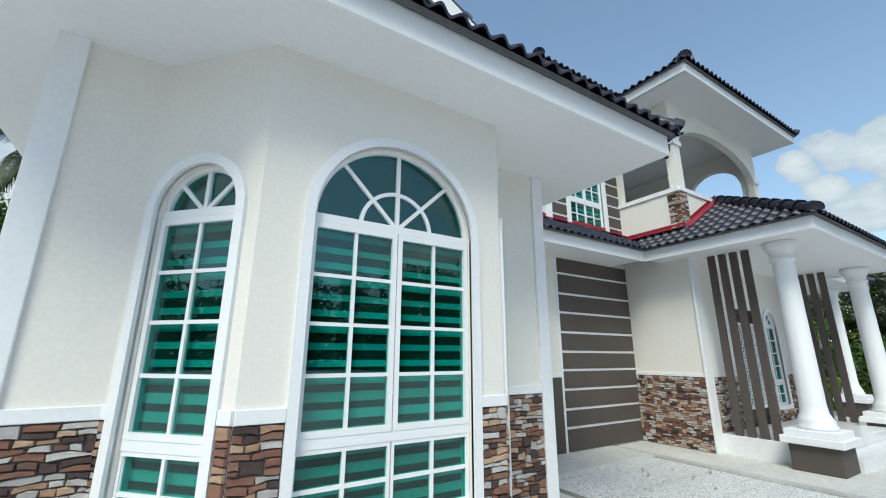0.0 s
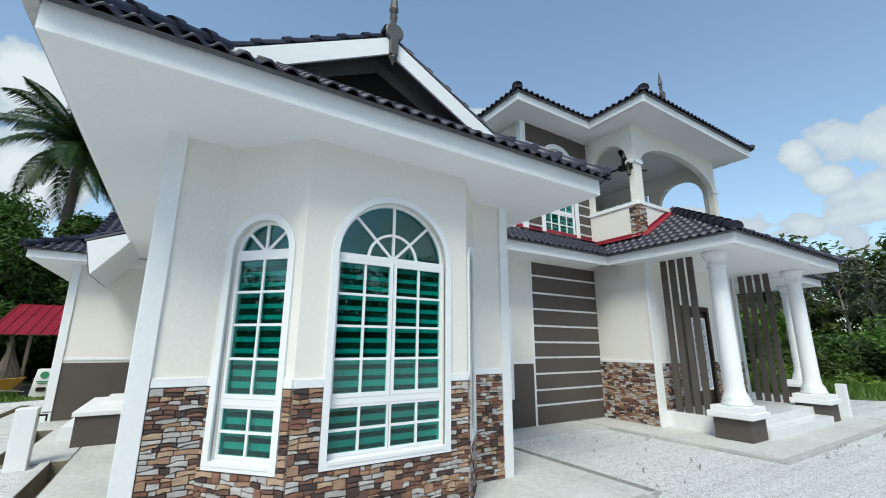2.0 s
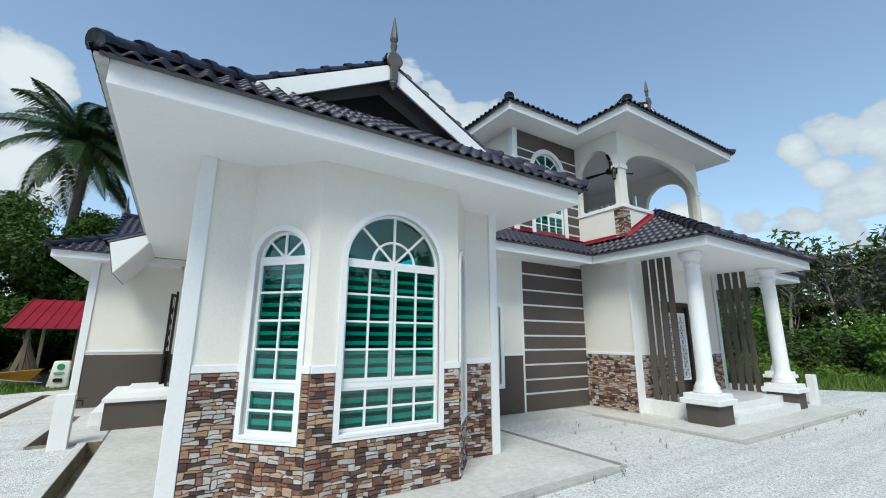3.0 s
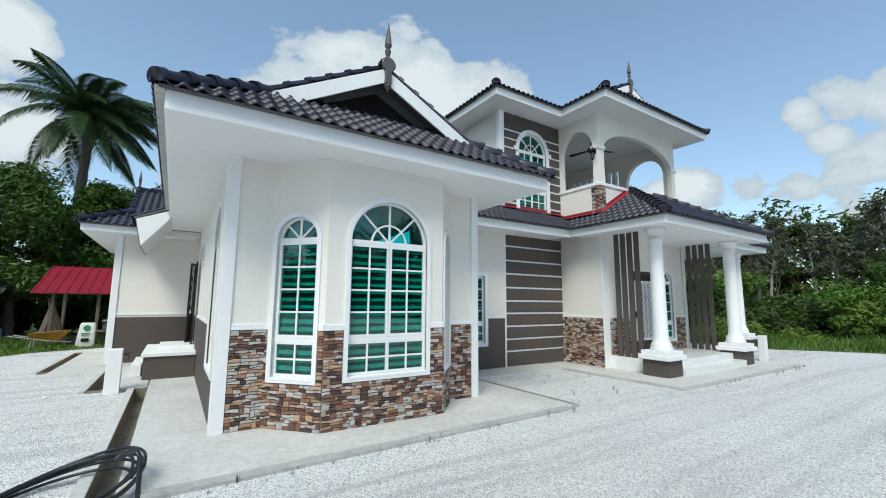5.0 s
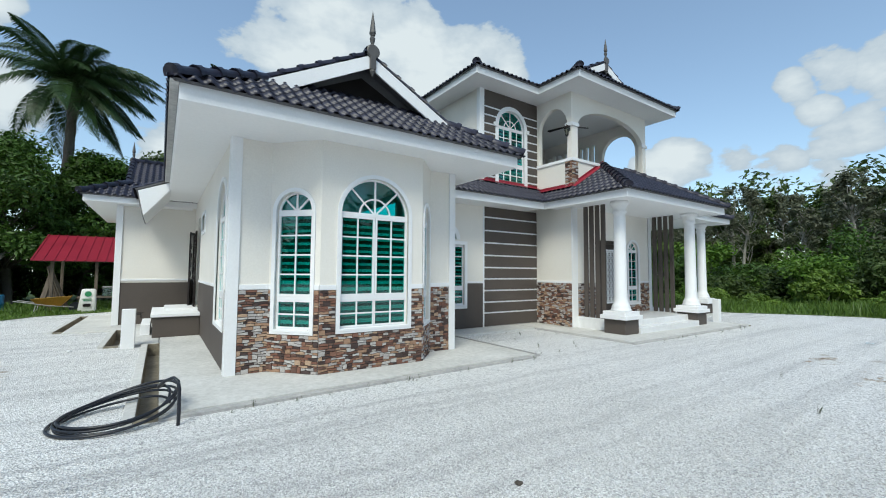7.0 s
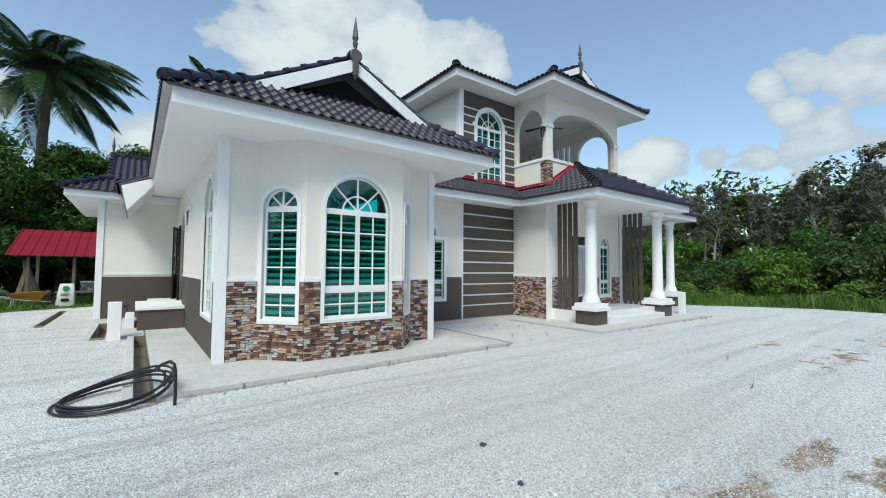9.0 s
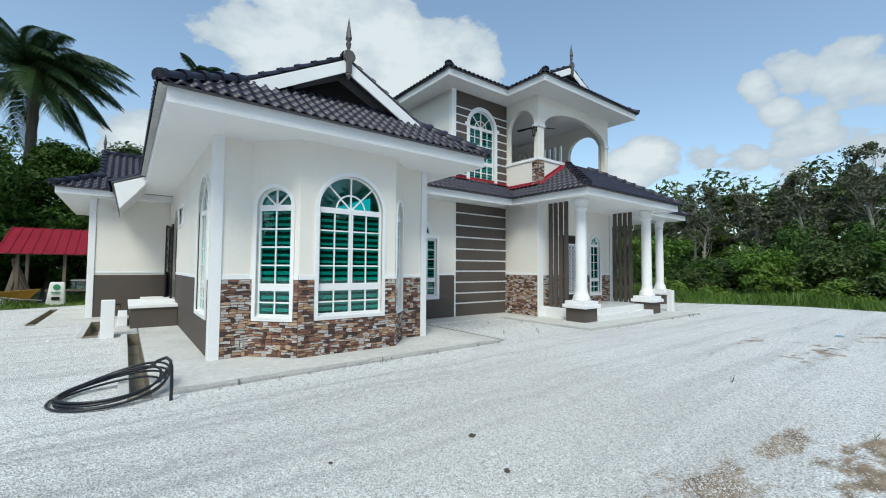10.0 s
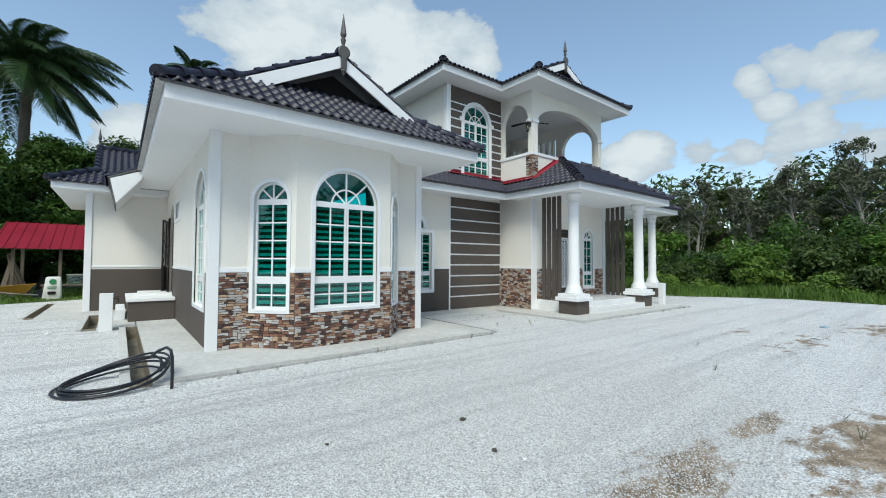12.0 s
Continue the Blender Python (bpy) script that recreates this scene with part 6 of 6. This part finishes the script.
for row, (dist, n, h0, h1) in enumerate(((25.5, 16, 0.7, 1.7), (28.5, 15, 1.4, 3.2), (33.0, 14, 2.2, 4.6))):
    for i in range(n):
        a = -20.5 + 54 * (i + g.uniform(0.1, 0.9)) / n
        d = dist + g.uniform(-1.0, 1.5)
        x, y = -1.83 + d * math.cos(radians(a)), -4.12 + d * math.sin(radians(a))
        if x < 21.3 and y > -3:
            x += 2.0
        h = g.uniform(h0, h1)
        shrub((x, y, 0), h * g.choice((0.55, 0.8, 1.0, 1.15)), h * g.uniform(0.45, 0.75) + 0.4, 100 + k, g.choice((LEAF_C, LEAF_C, LEAF_A, LEAF_E, LEAF_B)), 230, 0.10 + 0.015 * row)
        k += 1
for i in range(34):
    a = -22.5 + 56 * (i + g.uniform(0.1, 0.9)) / 34
    d = g.uniform(38, 48) if i % 3 == 1 else g.uniform(44, 60)
    x, y = -1.83 + d * math.cos(radians(a)), -4.12 + d * math.sin(radians(a))
    h = d * (0.19 + 0.10 * max(0, min(1, (13.5 - a) / 16))) * g.uniform(0.85, 1.12)
    thin = i % 3 != 0
    tree((x, y, 0), h, h * (0.22 if thin else 0.27), 300 + i, "tall forest tree with a pale trunk and thin crown" if thin else "tall dark forest tree with a full crown", LEAF_D if thin else LEAF_B, PALE if thin else BARK, 34 if thin else 44, 80 if thin else 220, 0.15 if thin else 0.19, 0.45 if thin else 0.22, 0.17, 0.7, sparse=thin, group="forest trees")
# far woods all round, which the panes mirror
for name, a0, a1, dist, hh, n, seed in (("woods", -40, 40, 70, 13, 130, 51), ("woods", 40, 110, 60, 6, 70, 52), ("woods", 110, 200, 55, 11, 110, 53), ("woods", 200, 320, 48, 12, 150, 54)):
    gg = random.Random(seed)
    cs, rs = [], []
    for i in range(n):
        a = radians(a0 + (a1 - a0) * i / n + gg.uniform(-1, 1))
        d = dist + gg.uniform(-5, 8)
        top = hh * gg.uniform(0.55, 1.1)
        for z in np.arange(0.6, top, 2.2):
            cs.append((-2 + d * math.cos(a), -4 + d * math.sin(a), z))
            r = gg.uniform(1.8, 3.0)
            rs.append((r, r, r * 0.8))
    v, f = leaves(cs, rs, 80, 0.42, seed)
    tagged(leaf_object(name, v, f, LEAF_B), "distant belt of dark green woods", "woods", "", "stuff")

# ---- split stone cladding ----
def stone_courses(width, z0, z1, gap, g):
    """Courses of irregular stones over a width, keeping out of gap (u0, u1, above z): lists of outlines in (u, z)."""
    cuts = [z0]
    stops = sorted({z1} | ({gap[2]} if gap else set()))
    for stop in stops:
        while cuts[-1] < stop - 0.066:
            cuts.append(cuts[-1] + g.uniform(0.029, 0.046))
        cuts.append(stop)
    ph_ = [(g.uniform(0, 6), g.uniform(12, 26), g.uniform(0.003, 0.009)) for _ in cuts]

    def edge(k, u):
        if cuts[k] in stops or k == 0:
            return cuts[k]
        a, w, amp = ph_[k]
        return cuts[k] + amp * math.sin(u * w + a) + amp * 0.6 * math.sin(u * w * 2.3 + 2 * a)

    out, blocked = [], []
    for k in range(len(cuts) - 1):
        spans = [(0.0, width)]
        if gap and cuts[k] >= gap[2] - 0.001:
            spans = [(0.0, gap[0]), (gap[1], width)]
        for a, b_ in blocked:
            nxt = []
            for s, e in spans:
                if b_ <= s or a >= e:
                    nxt.append((s, e))
                else:
                    if a - s > 0.012:
                        nxt.append((s, a))
                    if e - b_ > 0.012:
                        nxt.append((b_, e))
            spans = nxt
        blocked = []
        for s, e in spans:
            u = s
            while u < e - 0.001:
                n = g.uniform(0.05, 0.155)
                if e - (u + n) < 0.045:
                    n = e - u
                tall = 1
                if k + 2 < len(cuts) and cuts[k + 1] not in stops and n < 0.12 and g.random() < 0.14 and cuts[k + 2] - cuts[k] < 0.10:
                    tall = 2
                    blocked.append((u, u + n))
                j = 0.0022
                uu = [u + j, u + n * 0.5, u + n - j]
                sl0, sl1 = g.uniform(-0.006, 0.006) if u > s else 0, g.uniform(-0.006, 0.006) if u + n < e - 0.001 else 0
                low = [(x, edge(k, x) + j) for x in uu]
                high = [(x, edge(k + tall, x) - j) for x in uu]
                high = [(high[0][0] + sl0, high[0][1] - g.uniform(0, 0.008)), high[1], (high[2][0] + sl1, high[2][1] - g.uniform(0, 0.008))]
                out.append(low + high[::-1])
                u += n
    return out


def stone_solid(bm, m, ring, g, base=-0.004):
    c = Vector((sum(p[0] for p in ring) / len(ring), sum(p[1] for p in ring) / len(ring)))
    d = -g.uniform(0.014, 0.026)
    a = [bm.verts.new(m @ Vector((u, base, z))) for u, z in ring]
    q = []
    for u, z in ring:
        e = Vector((u, z)) - c
        k = max(0.0, 1 - 0.0055 / max(0.02, e.length))
        q.append(bm.verts.new(m @ Vector((c.x + e.x * k, d + g.uniform(-0.003, 0.003), c.y + e.y * k))))
    n = len(a)
    for i in range(n):
        bm.faces.new((a[i], a[(i + 1) % n], q[(i + 1) % n], q[i]))
    bm.faces.new(q)


def clad(owner, p0, p1, u0, u1, z0, z1, gap, seed, single):
    g = random.Random(seed)
    m = face_frame(p0, p1) @ Matrix.Translation((u0, 0, 0))
    w = u1 - u0
    if gap:
        gap = (gap[0] - u0, gap[1] - u0, gap[2])
    rects = [(0, w, z0, gap[2] if gap else z1)] + ([(0, gap[0], gap[2], z1), (gap[1], w, gap[2], z1)] if gap else [])
    for a, b_, c, d in rects:
        if b_ - a > 0.004:
            part("mortar", cube(a, b_, -0.005, 0.001, c, d, m), GROUT, owner, "dark mortar bed")
    rings = stone_courses(w, z0, z1, gap, g)
    if single:
        for r in rings:
            bm = bmesh.new()
            stone_solid(bm, m, r, g)
            part("stone", bm, STONE, owner)
    else:
        bm = bmesh.new()
        for r in rings:
            stone_solid(bm, m, r, g)
        tagged(part("stones", bm, STONE, owner, "split stone pieces in brown, tan and grey"), "", "", "", "stuff")
    return len(rings)


ST = DZ - 0.002
clad(bay_walls[0][0], BAY[0], BAY[1], 0.127, 0.54, 0.045, ST, None, 1, True)
clad(bay_walls[1][0], BAY[1], BAY[2], 0.0, 0.834, 0.045, ST, (0.047, 0.753, 0.590), 2, True)
clad(bay_walls[2][0], BAY[2], BAY[3], 0.0, 1.735, 0.045, ST, (0.244, 1.521, 0.598), 3, True)
clad(bay_walls[3][0], BAY[3], BAY[4], 0.0, 0.818, 0.045, ST, (0.065, 0.771, 0.590), 4, False)
clad(bay_walls[4][0], BAY[4], BAY[5], 0.0, 0.43, 0.045, ST, None, 5, False)
clad(wr[0], *RET, 0.01, 1.328, 0.05, ST, None, 6, False)
clad(wp[0], *PORCHW, 2.43, 3.86, 0.342, ST, (2.619, 3.321, 0.558), 7, False)
clad(wp[0], *PORCHW, 0.205, 1.19, 0.342, ST, None, 10, False)
clad(side[0], (B0, YM - 0.005), (B0, BY), 1.08, 1.31, 3.95, PT - 0.075, None, 8, False)
clad(front[0], (B0, BY), (B1, BY), 0.0, 0.26, 3.95, PT - 0.075, None, 9, False)
